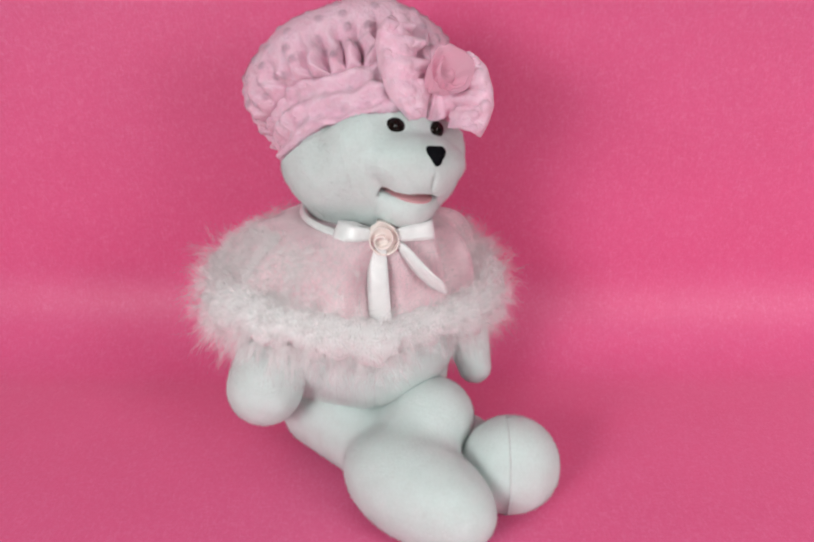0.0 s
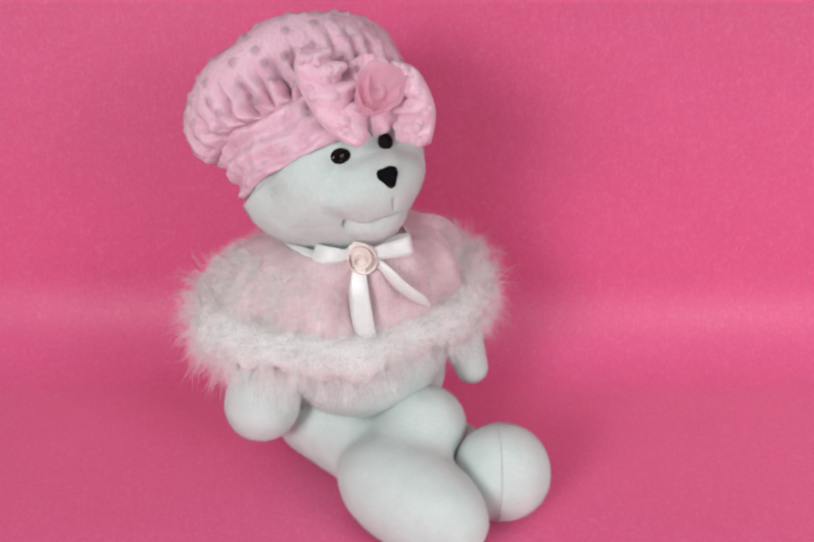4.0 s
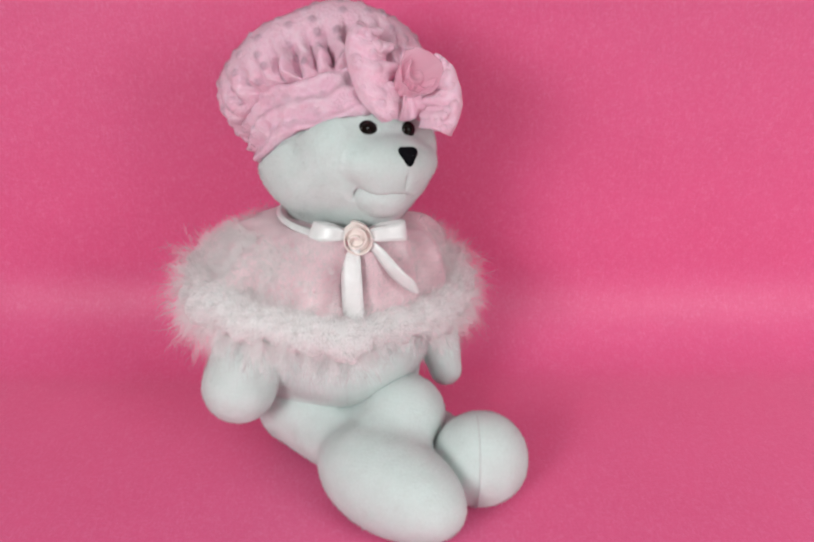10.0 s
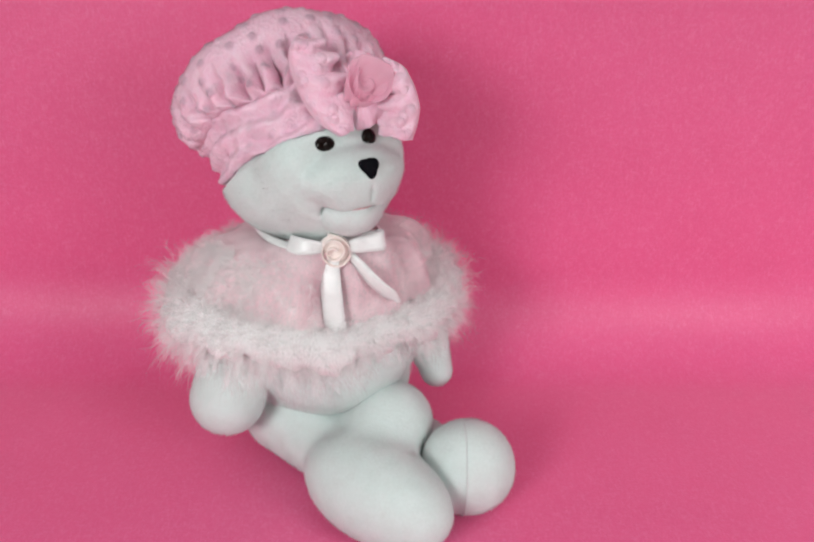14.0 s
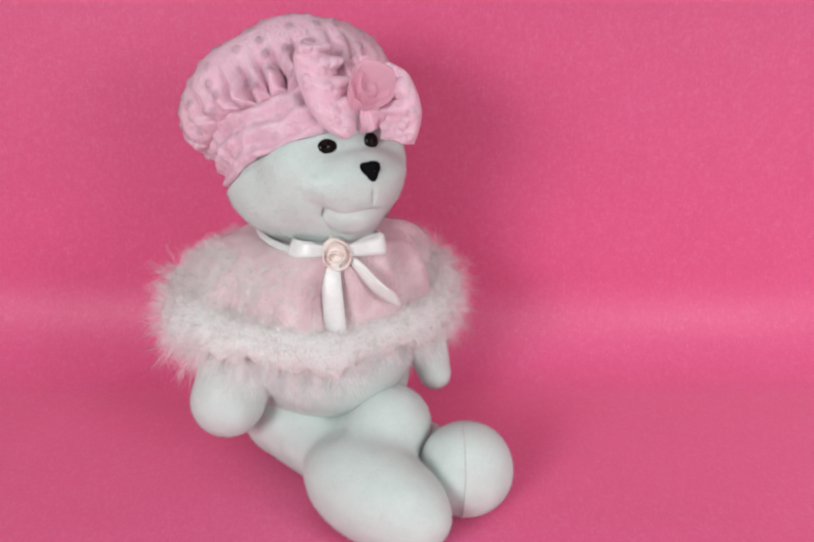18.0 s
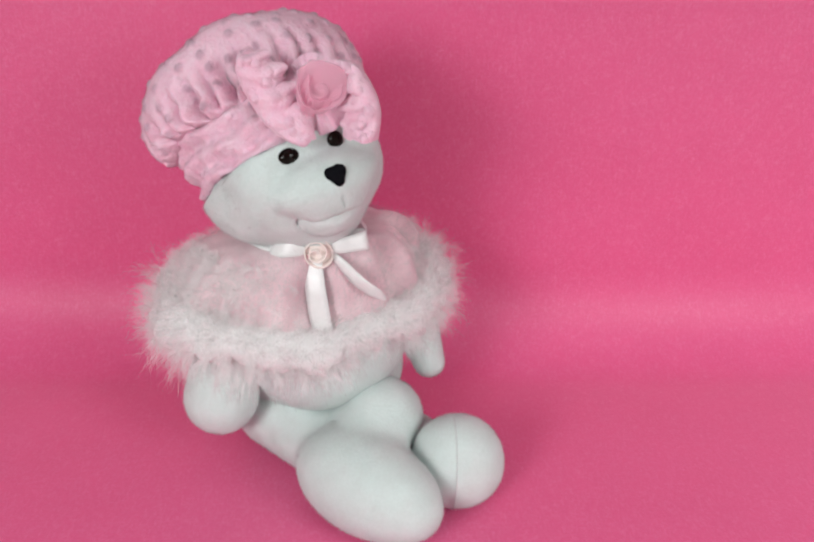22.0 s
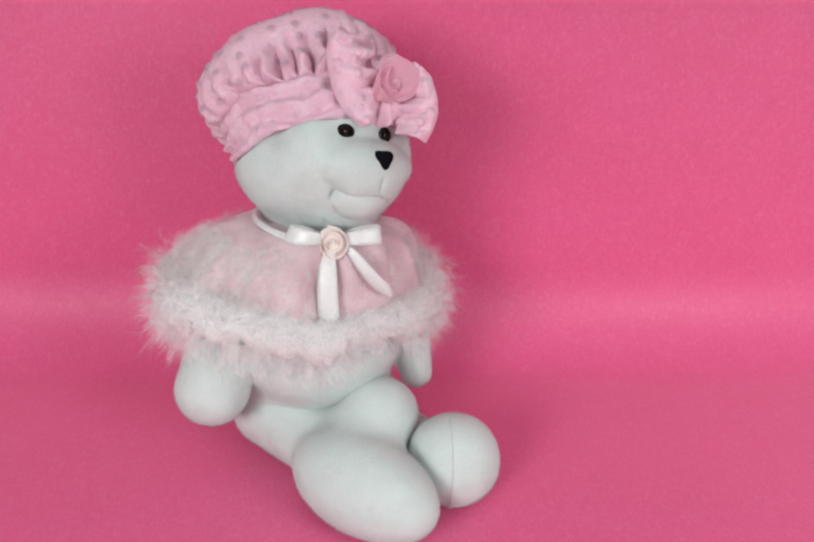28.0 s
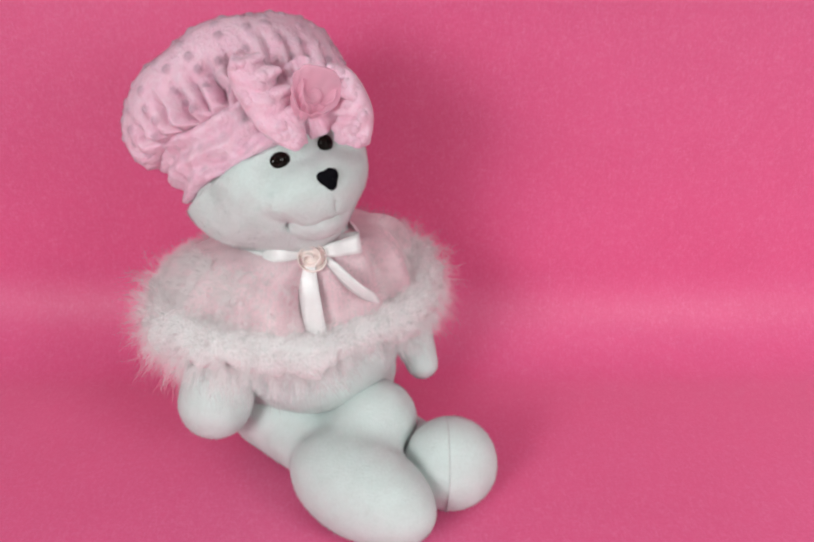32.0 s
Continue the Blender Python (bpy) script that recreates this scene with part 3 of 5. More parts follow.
def dotted(m, colour):
    """Mixes a second, greyer colour in where the dots are marked."""
    nodes, links = m.node_tree.nodes, m.node_tree.links
    b = nodes["Principled BSDF"]
    ground = b.inputs["Base Color"].links[0].from_socket
    mark, mix = nodes.new("ShaderNodeAttribute"), nodes.new("ShaderNodeMix")
    mark.attribute_name = "dot_tone"
    mix.data_type = "RGBA"
    links.new(mark.outputs["Fac"], mix.inputs[0])
    links.new(ground, mix.inputs[6])
    mix.inputs[7].default_value = (*colour, 1)
    links.new(mix.outputs[2], b.inputs["Base Color"])


def fibrous(m, colour, share):
    """Paler fibres of felt, laid every way, in patches."""
    nodes, links = m.node_tree.nodes, m.node_tree.links
    b = nodes["Principled BSDF"]
    where, patch = nodes.new("ShaderNodeTexCoord"), nodes.new("ShaderNodeTexNoise")
    patch.inputs["Scale"].default_value, patch.inputs["Detail"].default_value = 60.0, 4
    links.new(where.outputs["Object"], patch.inputs["Vector"])
    for turn, stretch in ((0.5, (420, 170, 170)), (1.4, (170, 400, 400)), (2.5, (380, 160, 160))):
        ground = b.inputs["Base Color"].links[0].from_socket
        lay, threads, ramp, both, mix = nodes.new("ShaderNodeMapping"), nodes.new("ShaderNodeTexNoise"), nodes.new("ShaderNodeValToRGB"), nodes.new("ShaderNodeMath"), nodes.new("ShaderNodeMix")
        lay.inputs["Rotation"].default_value, lay.inputs["Scale"].default_value = (turn, turn * 0.7, turn), stretch
        links.new(where.outputs["Object"], lay.inputs["Vector"])
        threads.inputs["Scale"].default_value, threads.inputs["Detail"].default_value, threads.inputs["Distortion"].default_value = 1.0, 3, 0.8
        links.new(lay.outputs[0], threads.inputs["Vector"])
        ramp.color_ramp.elements[0].position, ramp.color_ramp.elements[1].position = 0.50, 0.74
        links.new(threads.outputs["Fac"], ramp.inputs[0])
        both.operation = "MULTIPLY"
        links.new(ramp.outputs[0], both.inputs[0])
        links.new(patch.outputs["Fac"], both.inputs[1])
        reach = nodes.new("ShaderNodeMath")
        reach.operation = "MULTIPLY"
        links.new(both.outputs[0], reach.inputs[0])
        reach.inputs[1].default_value = share
        mix.data_type = "RGBA"
        links.new(reach.outputs[0], mix.inputs[0])
        links.new(ground, mix.inputs[6])
        mix.inputs[7].default_value = (*colour, 1)
        links.new(mix.outputs[2], b.inputs["Base Color"])


fibrous(FELT, (0.86, 0.25, 0.46), 0.42)
dotted(MINKY, (0.66, 0.41, 0.51))
downy(FUR, (1.0, 0.97, 0.97), 0.14)
downy(CHIFFON, (1.0, 0.70, 0.81), 0.45)


def sheer(m, share):
    """Threads so far apart that one sees through."""
    nodes, links = m.node_tree.nodes, m.node_tree.links
    out = nodes["Material Output"]
    cloth = out.inputs["Surface"].links[0].from_socket
    clear, mix = nodes.new("ShaderNodeBsdfTransparent"), nodes.new("ShaderNodeMixShader")
    mix.inputs[0].default_value = share
    links.new(cloth, mix.inputs[1])
    links.new(clear.outputs[0], mix.inputs[2])
    links.new(mix.outputs[0], out.inputs["Surface"])


sheer(CHIFFON, 0.45)
DOWN = material("loose_down", (0.97, 0.92, 0.92), 0.8, (0.94, 0.885, 0.89), 25.0, 0.0, 300.0, spec=0.1)
downy(DOWN, (1.0, 0.96, 0.96), 0.26)
sheer(DOWN, 0.58)


def worn(m, colour, scale, share):
    """Scuffs here and there, of their own shape."""
    nodes, links = m.node_tree.nodes, m.node_tree.links
    b = nodes["Principled BSDF"]
    ground = b.inputs["Base Color"].links[0].from_socket
    where, spots, ramp, mix = nodes.new("ShaderNodeTexCoord"), nodes.new("ShaderNodeTexNoise"), nodes.new("ShaderNodeValToRGB"), nodes.new("ShaderNodeMix")
    spots.inputs["Scale"].default_value, spots.inputs["Detail"].default_value, spots.inputs["Roughness"].default_value = scale, 8, 0.65
    links.new(where.outputs["Object"], spots.inputs["Vector"])
    ramp.color_ramp.elements[0].position, ramp.color_ramp.elements[1].position = 0.56, 0.78
    ramp.color_ramp.elements[0].color, ramp.color_ramp.elements[1].color = (0, 0, 0, 1), (share, share, share, 1)
    links.new(spots.outputs["Fac"], ramp.inputs[0])
    mix.data_type = "RGBA"
    links.new(ramp.outputs[0], mix.inputs[0])
    links.new(ground, mix.inputs[6])
    mix.inputs[7].default_value = (*colour, 1)
    links.new(mix.outputs[2], b.inputs["Base Color"])


worn(PLUSH, (0.46, 0.46, 0.43), 38.0, 0.22)
EYE = material("dark_brown_glass", (0.006, 0.003, 0.0025), 0.05, (0.010, 0.005, 0.004), 200.0, 0.0, 900.0, spec=0.16)
NOSE = material("black_felt", (0.004, 0.004, 0.006), 0.85, (0.009, 0.009, 0.011), 300.0, 0.4, 1500.0, 0.0004, spec=0.03)
LIP = material("pink_felt", (0.74, 0.40, 0.42), 0.9, (0.66, 0.32, 0.35), 100.0, 0.3, 1500.0, 0.0004, spec=0.1)
THREAD = material("grey_white_thread", (0.68, 0.71, 0.70), 0.9, (0.60, 0.63, 0.62), 200.0, 0.2, 2000.0, 0.0003, spec=0.1)
PLASTER = material("white_plaster", (0.72, 0.71, 0.69), 0.9, (0.68, 0.67, 0.65), 3.0, 0.1, 200.0, 0.0005, spec=0.2)
# Made pale so that the unseen floor bounces light up on to the bear.
BOUNCE_FLOOR = material("pale_bounce_floor", (0.70, 0.69, 0.67), 0.7, (0.64, 0.63, 0.61), 3.0, 0.1, 150.0, 0.0005, spec=0.3)


# ---- mesh helpers ----
def part(name, verts, faces, mat, parent=None, label="", at=None, smooth=True, normals=None):
    """One mesh object under a thing or a part."""
    me = bpy.data.meshes.new(name)
    me.from_pydata(np.asarray(verts, float).tolist(), [], [tuple(f) for f in faces])
    me.materials.append(mat)
    if smooth:
        me.polygons.foreach_set("use_smooth", [True] * len(me.polygons))
    me.update()
    if normals is not None:
        me.normals_split_custom_set_from_vertices(normals.tolist())
    ob = new(name, me)
    if parent:
        ob.parent = parent
    if at is not None:
        ob.matrix_basis = at
    if label:
        tagged(ob, label)
    return ob


def dot_tone(ob, amount):
    """Marks how much of the dots' second colour each point of a cloth takes."""
    marks = ob.data.attributes.new("dot_tone", "FLOAT", "POINT")
    marks.data.foreach_set("value", np.ascontiguousarray(amount, dtype=np.float32).ravel())


def thick(ob, depth, offset=0.0):
    mod = ob.modifiers.new("thickness", "SOLIDIFY")
    mod.thickness, mod.offset = depth, offset
    return ob


def ball(p, centre, radii):
    """Distance to an ellipsoid, nearly."""
    q = p - np.array(centre)
    r = np.array(radii)
    a, b = np.linalg.norm(q / r, axis=-1), np.linalg.norm(q / r**2, axis=-1)
    return a * (a - 1) / np.maximum(b, 1e-9)


def turned_ball(p, centre, radii, ahead):
    """The same, with the first radius along a horizontal way."""
    ahead = np.array((ahead[0], ahead[1], 0.0)) / math.hypot(ahead[0], ahead[1])
    side = np.array((-ahead[1], ahead[0], 0.0))
    q = p - np.array(centre)
    q = np.stack([q @ ahead, q @ side, q[..., 2]], -1)
    return ball(q, (0, 0, 0), radii)


def limb(p, a, b, ra, rb):
    """Distance to a rod that tapers from a to b."""
    a, b = np.array(a), np.array(b)
    h = np.clip(((p - a) @ (b - a)) / ((b - a) @ (b - a)), 0, 1)
    return np.linalg.norm(p - a - h[..., None] * (b - a), axis=-1) - (ra + (rb - ra) * h)


def blend(a, b, k):
    h = np.clip(0.5 + 0.5 * (b - a) / k, 0, 1)
    return b + (a - b) * h - k * h * (1 - h)


def lumps(p, size, amount):
    """Soft unevenness of stuffed cloth."""
    q = p / size
    return amount * (np.sin(q[..., 0] + 1.3 * np.sin(q[..., 1])) + np.sin(1.1 * q[..., 1] + 1.7 * np.sin(q[..., 2])) + np.sin(0.9 * q[..., 2] + q[..., 0]))


def skin(field, low, high, step):
    """The mesh of the surface on which a field of distances is nought."""
    axes = [np.arange(a, b + step, step) for a, b in zip(low, high)]
    grid = np.stack(np.meshgrid(*axes, indexing="ij"), -1)
    v = field(grid)
    inside = v < 0
    n = np.array(v.shape) - 1
    total, count = np.zeros((*n, 3)), np.zeros(tuple(n))
    corner = [(i, j, k) for i in (0, 1) for j in (0, 1) for k in (0, 1)]

    def cut(arr, c):
        return arr[c[0]:c[0] + n[0], c[1]:c[1] + n[1], c[2]:c[2] + n[2]]

    for c in corner:
        for axis in range(3):
            if c[axis]:
                continue
            d = list(c)
            d[axis] = 1
            va, vb = cut(v, c), cut(v, d)
            cross = (va < 0) != (vb < 0)
            s = np.where(cross, va / np.where(cross, va - vb, 1), 0)[..., None]
            total += np.where(cross[..., None], cut(grid, c) * (1 - s) + cut(grid, d) * s, 0)
            count += cross
    live = count > 0
    ids = np.full(tuple(n), -1)
    ids[live] = np.arange(live.sum())
    verts = total[live] / count[live][:, None]
    faces = []
    for axis in range(3):
        u, w = (axis + 1) % 3, (axis + 2) % 3
        first = [slice(1, -1)] * 3
        first[axis] = slice(0, -1)
        second = list(first)
        second[axis] = slice(1, None)
        a, b = inside[tuple(first)], inside[tuple(second)]
        for flip in (False, True):
            at = np.argwhere((a & ~b) if not flip else (~a & b))
            at[:, u] += 1
            at[:, w] += 1
            quad = []
            for du, dw in ((-1, -1), (0, -1), (0, 0), (-1, 0)):
                q = at.copy()
                q[:, u] += du
                q[:, w] += dw
                quad.append(ids[q[:, 0], q[:, 1], q[:, 2]])
            quad = np.stack(quad[::-1] if flip else quad, 1)
            faces.append(quad[(quad >= 0).all(1)])
    return verts, np.concatenate(faces)


def unit(a):
    return a / np.maximum(np.linalg.norm(a, axis=-1, keepdims=True), 1e-9)


def napped(v, f, dense, tall, seed, comb=(0.0, -0.25, -0.75), marks=None):
    """A skin with its short nap: combed hairs that stand on it, and the normals that hairs and skin share (and marks,
    carried over to the hairs).
    """
    f = np.asarray(f)
    rng = np.random.default_rng(seed)
    quad = v[f]
    across = np.cross(quad[:, 2] - quad[:, 0], quad[:, 3] - quad[:, 1])
    if (across * (quad.mean(1) - v.mean(0))).sum() < 0:
        across, f = -across, f[:, ::-1]
    area = np.linalg.norm(across, axis=1) / 2
    soft = np.zeros_like(v)
    for k in range(4):
        np.add.at(soft, f[:, k], across)
    soft = unit(soft)
    count = int(area.sum() * dense)
    pick = rng.choice(len(f), count, p=area / area.sum())
    s, t = rng.random((2, count, 1))
    q = v[f[pick]]
    root = q[:, 0] * (1 - s) * (1 - t) + q[:, 1] * s * (1 - t) + q[:, 2] * s * t + q[:, 3] * (1 - s) * t
    n = soft[f[pick]].mean(1)
    swirl = lumps(root, 0.006, 0.35)[:, None] * unit(np.cross(n, (0.3, 0.5, 0.8)))
    lie = np.array(comb) + swirl + rng.normal(0, 0.45, (count, 3))
    way = unit(n * rng.uniform(0.35, 0.9, (count, 1)) + lie - n * (lie * n).sum(1, keepdims=True))
    side = unit(np.cross(n, way)) * rng.uniform(0.00008, 0.00017, (count, 1))
    tip = root + way * tall * rng.uniform(0.5, 1.15, (count, 1))
    root = root - n * 0.0003
    first = len(v) + 3 * np.arange(count)
    verts = np.concatenate([v, np.stack([root + side, root - side, tip], 1).reshape(-1, 3)])
    faces = f.tolist() + np.stack([first, first + 1, first + 2], 1).tolist()
    brushed = lumps(root + 0.3, 0.0045, 0.14)[:, None] * unit(np.cross(n, (0.6, -0.2, 0.5)))
    tilt = unit(n + brushed + rng.normal(0, 0.15, (count, 3)))
    normals = np.concatenate([soft, np.repeat(tilt, 3, 0)])
    if marks is None:
        return verts, faces, normals
    return verts, faces, normals, np.concatenate([marks.ravel(), np.repeat(marks.ravel()[f[pick, 0]], 3)])


def sheet(points, close_u=False):
    """Verts and faces of a grid of points, rows by columns."""
    rows, cols = points.shape[:2]
    faces = []
    for i in range(rows - 1):
        for j in range(cols if close_u else cols - 1):
            k = (j + 1) % cols
            faces.append((i * cols + j, i * cols + k, (i + 1) * cols + k, (i + 1) * cols + j))
    return points.reshape(-1, 3), faces


def strip(path, across, rows=24, wave=0.0):
    """A ribbon along a smooth path; across: half widths as vectors at its ends."""
    path, across = np.array(path, float), np.array(across, float)
    t = np.linspace(0, len(path) - 1, rows)
    i = np.clip(t.astype(int), 0, len(path) - 2)
    f = t - i
    f = f[:, None]
    p0, p1, p2, p3 = path[np.maximum(i - 1, 0)], path[i], path[i + 1], path[np.minimum(i + 2, len(path) - 1)]
    mid = 0.5 * (2 * p1 + (p2 - p0) * f + (2 * p0 - 5 * p1 + 4 * p2 - p3) * f**2 + (3 * p1 - p0 - 3 * p2 + p3) * f**3)
    wide = across[i] * (1 - f) + across[i + 1] * f
    s = np.linspace(-1, 1, 5)
    pts = mid[:, None] + wide[:, None] * s[None, :, None]
    pts[..., 1] -= wave * (1 - s**2)[None, :]
    return sheet(pts)


# ---- the setting ----
def box(name, low, high, mat, label):
    (x0, y0, z0), (x1, y1, z1) = low, high
    v = [(x, y, z) for x in (x0, x1) for y in (y0, y1) for z in (z0, z1)]
    f = [(0, 1, 3, 2), (4, 6, 7, 5), (0, 4, 5, 1), (2, 3, 7, 6), (0, 2, 6, 4), (1, 5, 7, 3)]
    return tagged(part(name, v, f, mat, smooth=False), label, name.split("_")[0], kind="structure")


def build_room():
    # Unseen floor, walls and ceiling, added to close the place and bounce light.
    box("floor", (-2, -2, -0.10), (2, 2, -0.012), BOUNCE_FLOOR, "unseen plain pale floor under the pink sheet, added to bounce light")
    box("wall_north", (-2.1, 2, -0.1), (2.1, 2.1, 2.5), PLASTER, "unseen plain white plaster wall, added to close the room")
    box("wall_south", (-2.1, -2.1, -0.1), (2.1, -2, 2.5), PLASTER, "unseen plain white plaster wall, added to close the room")
    box("wall_east", (2, -2, -0.1), (2.1, 2, 2.5), PLASTER, "unseen plain white plaster wall, added to close the room")
    box("wall_west", (-2.1, -2, -0.1), (-2, 2, 2.5), PLASTER, "unseen plain white plaster wall, added to close the room")
    box("ceiling", (-2.1, -2.1, 2.5), (2.1, 2.1, 2.6), PLASTER, "unseen plain white plaster ceiling, added to close the room")
    rows, cols = 220, 90
    bend, start, rise = 0.100, 0.697, 0.66
    flat = start - 0.12
    arc = bend * math.pi / 2
    s = np.linspace(0, flat + arc + rise, rows)[:, None]
    x = np.linspace(-0.95, 0.95, cols)[None, :]
    a = np.clip((s - flat) / bend, 0, math.pi / 2)
    y = 0.12 + np.minimum(s, flat) + bend * np.sin(a)
    z = bend * (1 - np.cos(a)) + np.maximum(s - flat - arc, 0)
    up = np.clip((s - flat * 0.75) / (flat * 0.25 + arc), 0, 1)
    y = y + up * 0.05 * np.minimum(np.abs(x), 0.6)**2 + 0.003 * up * np.sin(5 * x + 3 * s)
    z = z + 0 * x + 0.0015 * up * np.sin(7 * x)
    pts = np.stack([np.broadcast_to(x, y.shape), y, z], -1)
    back = tagged(part("backdrop", *sheet(pts), FELT), "seamless pink felt cloth, curved from floor to wall", "backdrop", kind="structure")
    thick(back, 0.004, -1.0)


# ---- the bear ----
ROOT = Vector((-0.03, 0.60, 0.0))
HIP = np.array((-0.04, 0.62, 0.05))
SIDE = np.array((math.cos(radians(33)), math.sin(radians(33)), 0.0))   # towards the bear's left
FORE = np.array((math.sin(radians(33)), -math.cos(radians(33)), 0.0))  # the way it faces


def build_legs(bear):
    base = np.array(ROOT)
    legs = []

    def right(p):
        d = limb(p, (-0.085, 0.610, 0.038), (-0.02, 0.545, 0.035), 0.0375, 0.0315)
        foot = turned_ball(p, (0.0080, 0.4932, 0.0425), (0.0745, 0.0430, 0.0425), (0.7745, -0.6326))
        heel = ball(p, (0.0227, 0.5594, 0.0640), (0.0393, 0.0393, 0.0400))
        return blend(blend(d, foot, 0.012), heel, 0.027) + lumps(p, 0.018, 0.0005)

    def left(p):
        d = limb(p, (-0.002, 0.640, 0.045), (0.022, 0.595, 0.045), 0.034, 0.028)
        shin = limb(p, (0.024, 0.590, 0.040), (0.078, 0.540, 0.034), 0.026, 0.024)
        foot = ball(p, (0.0900, 0.5220, 0.0438), (0.0440, 0.0395, 0.0438))
        return blend(blend(d, shin, 0.012), foot, 0.006) + lumps(p + 0.2, 0.018, 0.0004)

    for field, low, high in ((right, (-0.14, 0.41, -0.01), (0.09, 0.67, 0.11)), (left, (-0.05, 0.46, -0.01), (0.15, 0.69, 0.13))):
        v, f = skin(field, low, high, 0.003)
        v[:, 2] = np.maximum(v[:, 2], 0.001)
        v, f, n = napped(v, f, 1000000, 0.0026, 21 + len(legs))
        legs.append(part("leg", v - base, f, PLUSH, bear, normals=n))
    # the seam over the toe of the left foot
    a = np.linspace(radians(-60), radians(96), 60)
    c = np.array((0.0900, 0.5220, 0.0438)) - base
    tube = []
    for k in a:
        n = np.array((-0.10, -math.cos(k), math.sin(k)))
        mid = c + n * (0.0438, 0.0397, 0.0440)
        tube.append([mid + np.array((math.cos(w) * 0.0008, 0, 0)) + n * (0.0006 + math.sin(w) * 0.0008) for w in np.linspace(0, 2 * math.pi, 6, endpoint=False)])
    part("seam", *sheet(np.array(tube), True), THREAD, legs[1], "stitched seam over the toe")


def build_torso(bear):
    def trunk(p):
        d = ball(p, (-0.035, 0.620, 0.131), (0.084, 0.081, 0.077))
        d = blend(d, ball(p, (-0.044, 0.636, 0.074), (0.084, 0.064, 0.070)), 0.012)
        d = blend(d, limb(p, (-0.03, 0.62, 0.17), (-0.028, 0.618, 0.215), 0.060, 0.040), 0.03)
        return blend(d, ball(p, (-0.032, 0.617, 0.230), (0.040, 0.041, 0.018)), 0.012) + lumps(p + 0.1, 0.02, 0.0004)

    v, f = skin(trunk, (-0.14, 0.52, -0.01), (0.07, 0.73, 0.31), 0.0035)
    v[:, 2] = np.maximum(v[:, 2], 0.002)
    v, f, n = napped(v, f, 900000, 0.0026, 31)
    torso = part("torso", v - HIP, f, PLUSH, bear, at=Matrix.Translation(Vector(HIP) - ROOT), normals=n)
    # the seam down the belly: where a sheaf of straight lines leaves the trunk
    reach = np.linspace(0, 0.12, 480)
    tube = []
    for z in np.linspace(0.070, 0.150, 40):
        line = np.array((-0.033, 0.625, z)) + reach[:, None] * np.array((0.06, -0.998, 0.0))
        tip = line[np.argmax(trunk(line) > 0)]
        tube.append([tip + np.array((math.cos(w), math.sin(w), 0)) * 0.0003 for w in np.linspace(0, 2 * math.pi, 6, endpoint=False)])
    part("seam", *sheet(np.array(tube) - HIP, True), THREAD, torso, "stitched seam down the belly")

    def arm_right(p):
        return limb(p, (-0.108, 0.600, 0.155), (-0.1280, 0.568, 0.0925), 0.031, 0.0335) + lumps(p, 0.02, 0.0004)

    def arm_left(p):
        d = limb(p, (0.046, 0.655, 0.150), (0.067, 0.634, 0.0715), 0.028, 0.0165)
        return blend(d, limb(p, (0.040, 0.655, 0.150), (0.057, 0.640, 0.090), 0.028, 0.0140), 0.008) + lumps(p, 0.02, 0.0004)

    for field, low, high in ((arm_right, (-0.18, 0.52, 0.05), (-0.07, 0.65, 0.24)), (arm_left, (0.0, 0.59, 0.04), (0.11, 0.71, 0.23))):
        v, f = skin(field, low, high, 0.003)
        v, f, n = napped(v, f, 1000000, 0.0026, 37)
        part("arm", v - HIP, f, PLUSH, torso, normals=n)
    build_cape(torso)
    build_ribbon(torso)


HEM = np.array((-0.042, 0.618, 0.171))
HEM_WIDE, HEM_DEEP = 0.118, 0.080


def hem(u):
    """The cape's lower edge: u = 0 at the bear's left, a quarter turn at its front."""
    c, s = np.cos(u)[..., None], np.sin(u)[..., None]
    p = HEM + HEM_WIDE * c * SIDE + HEM_DEEP * s * FORE
    p[..., 2] += -0.006 * s[..., 0] - 0.002 * np.maximum(s[..., 0], 0)**2 + 0.0032 * np.sin(5 * u + 1.0) + 0.0024 * np.sin(9 * u + 0.5) + 0.0016 * np.sin(16 * u) - 0.010 * c[..., 0] + 0.011 * np.maximum(-c[..., 0], 0)
    return p


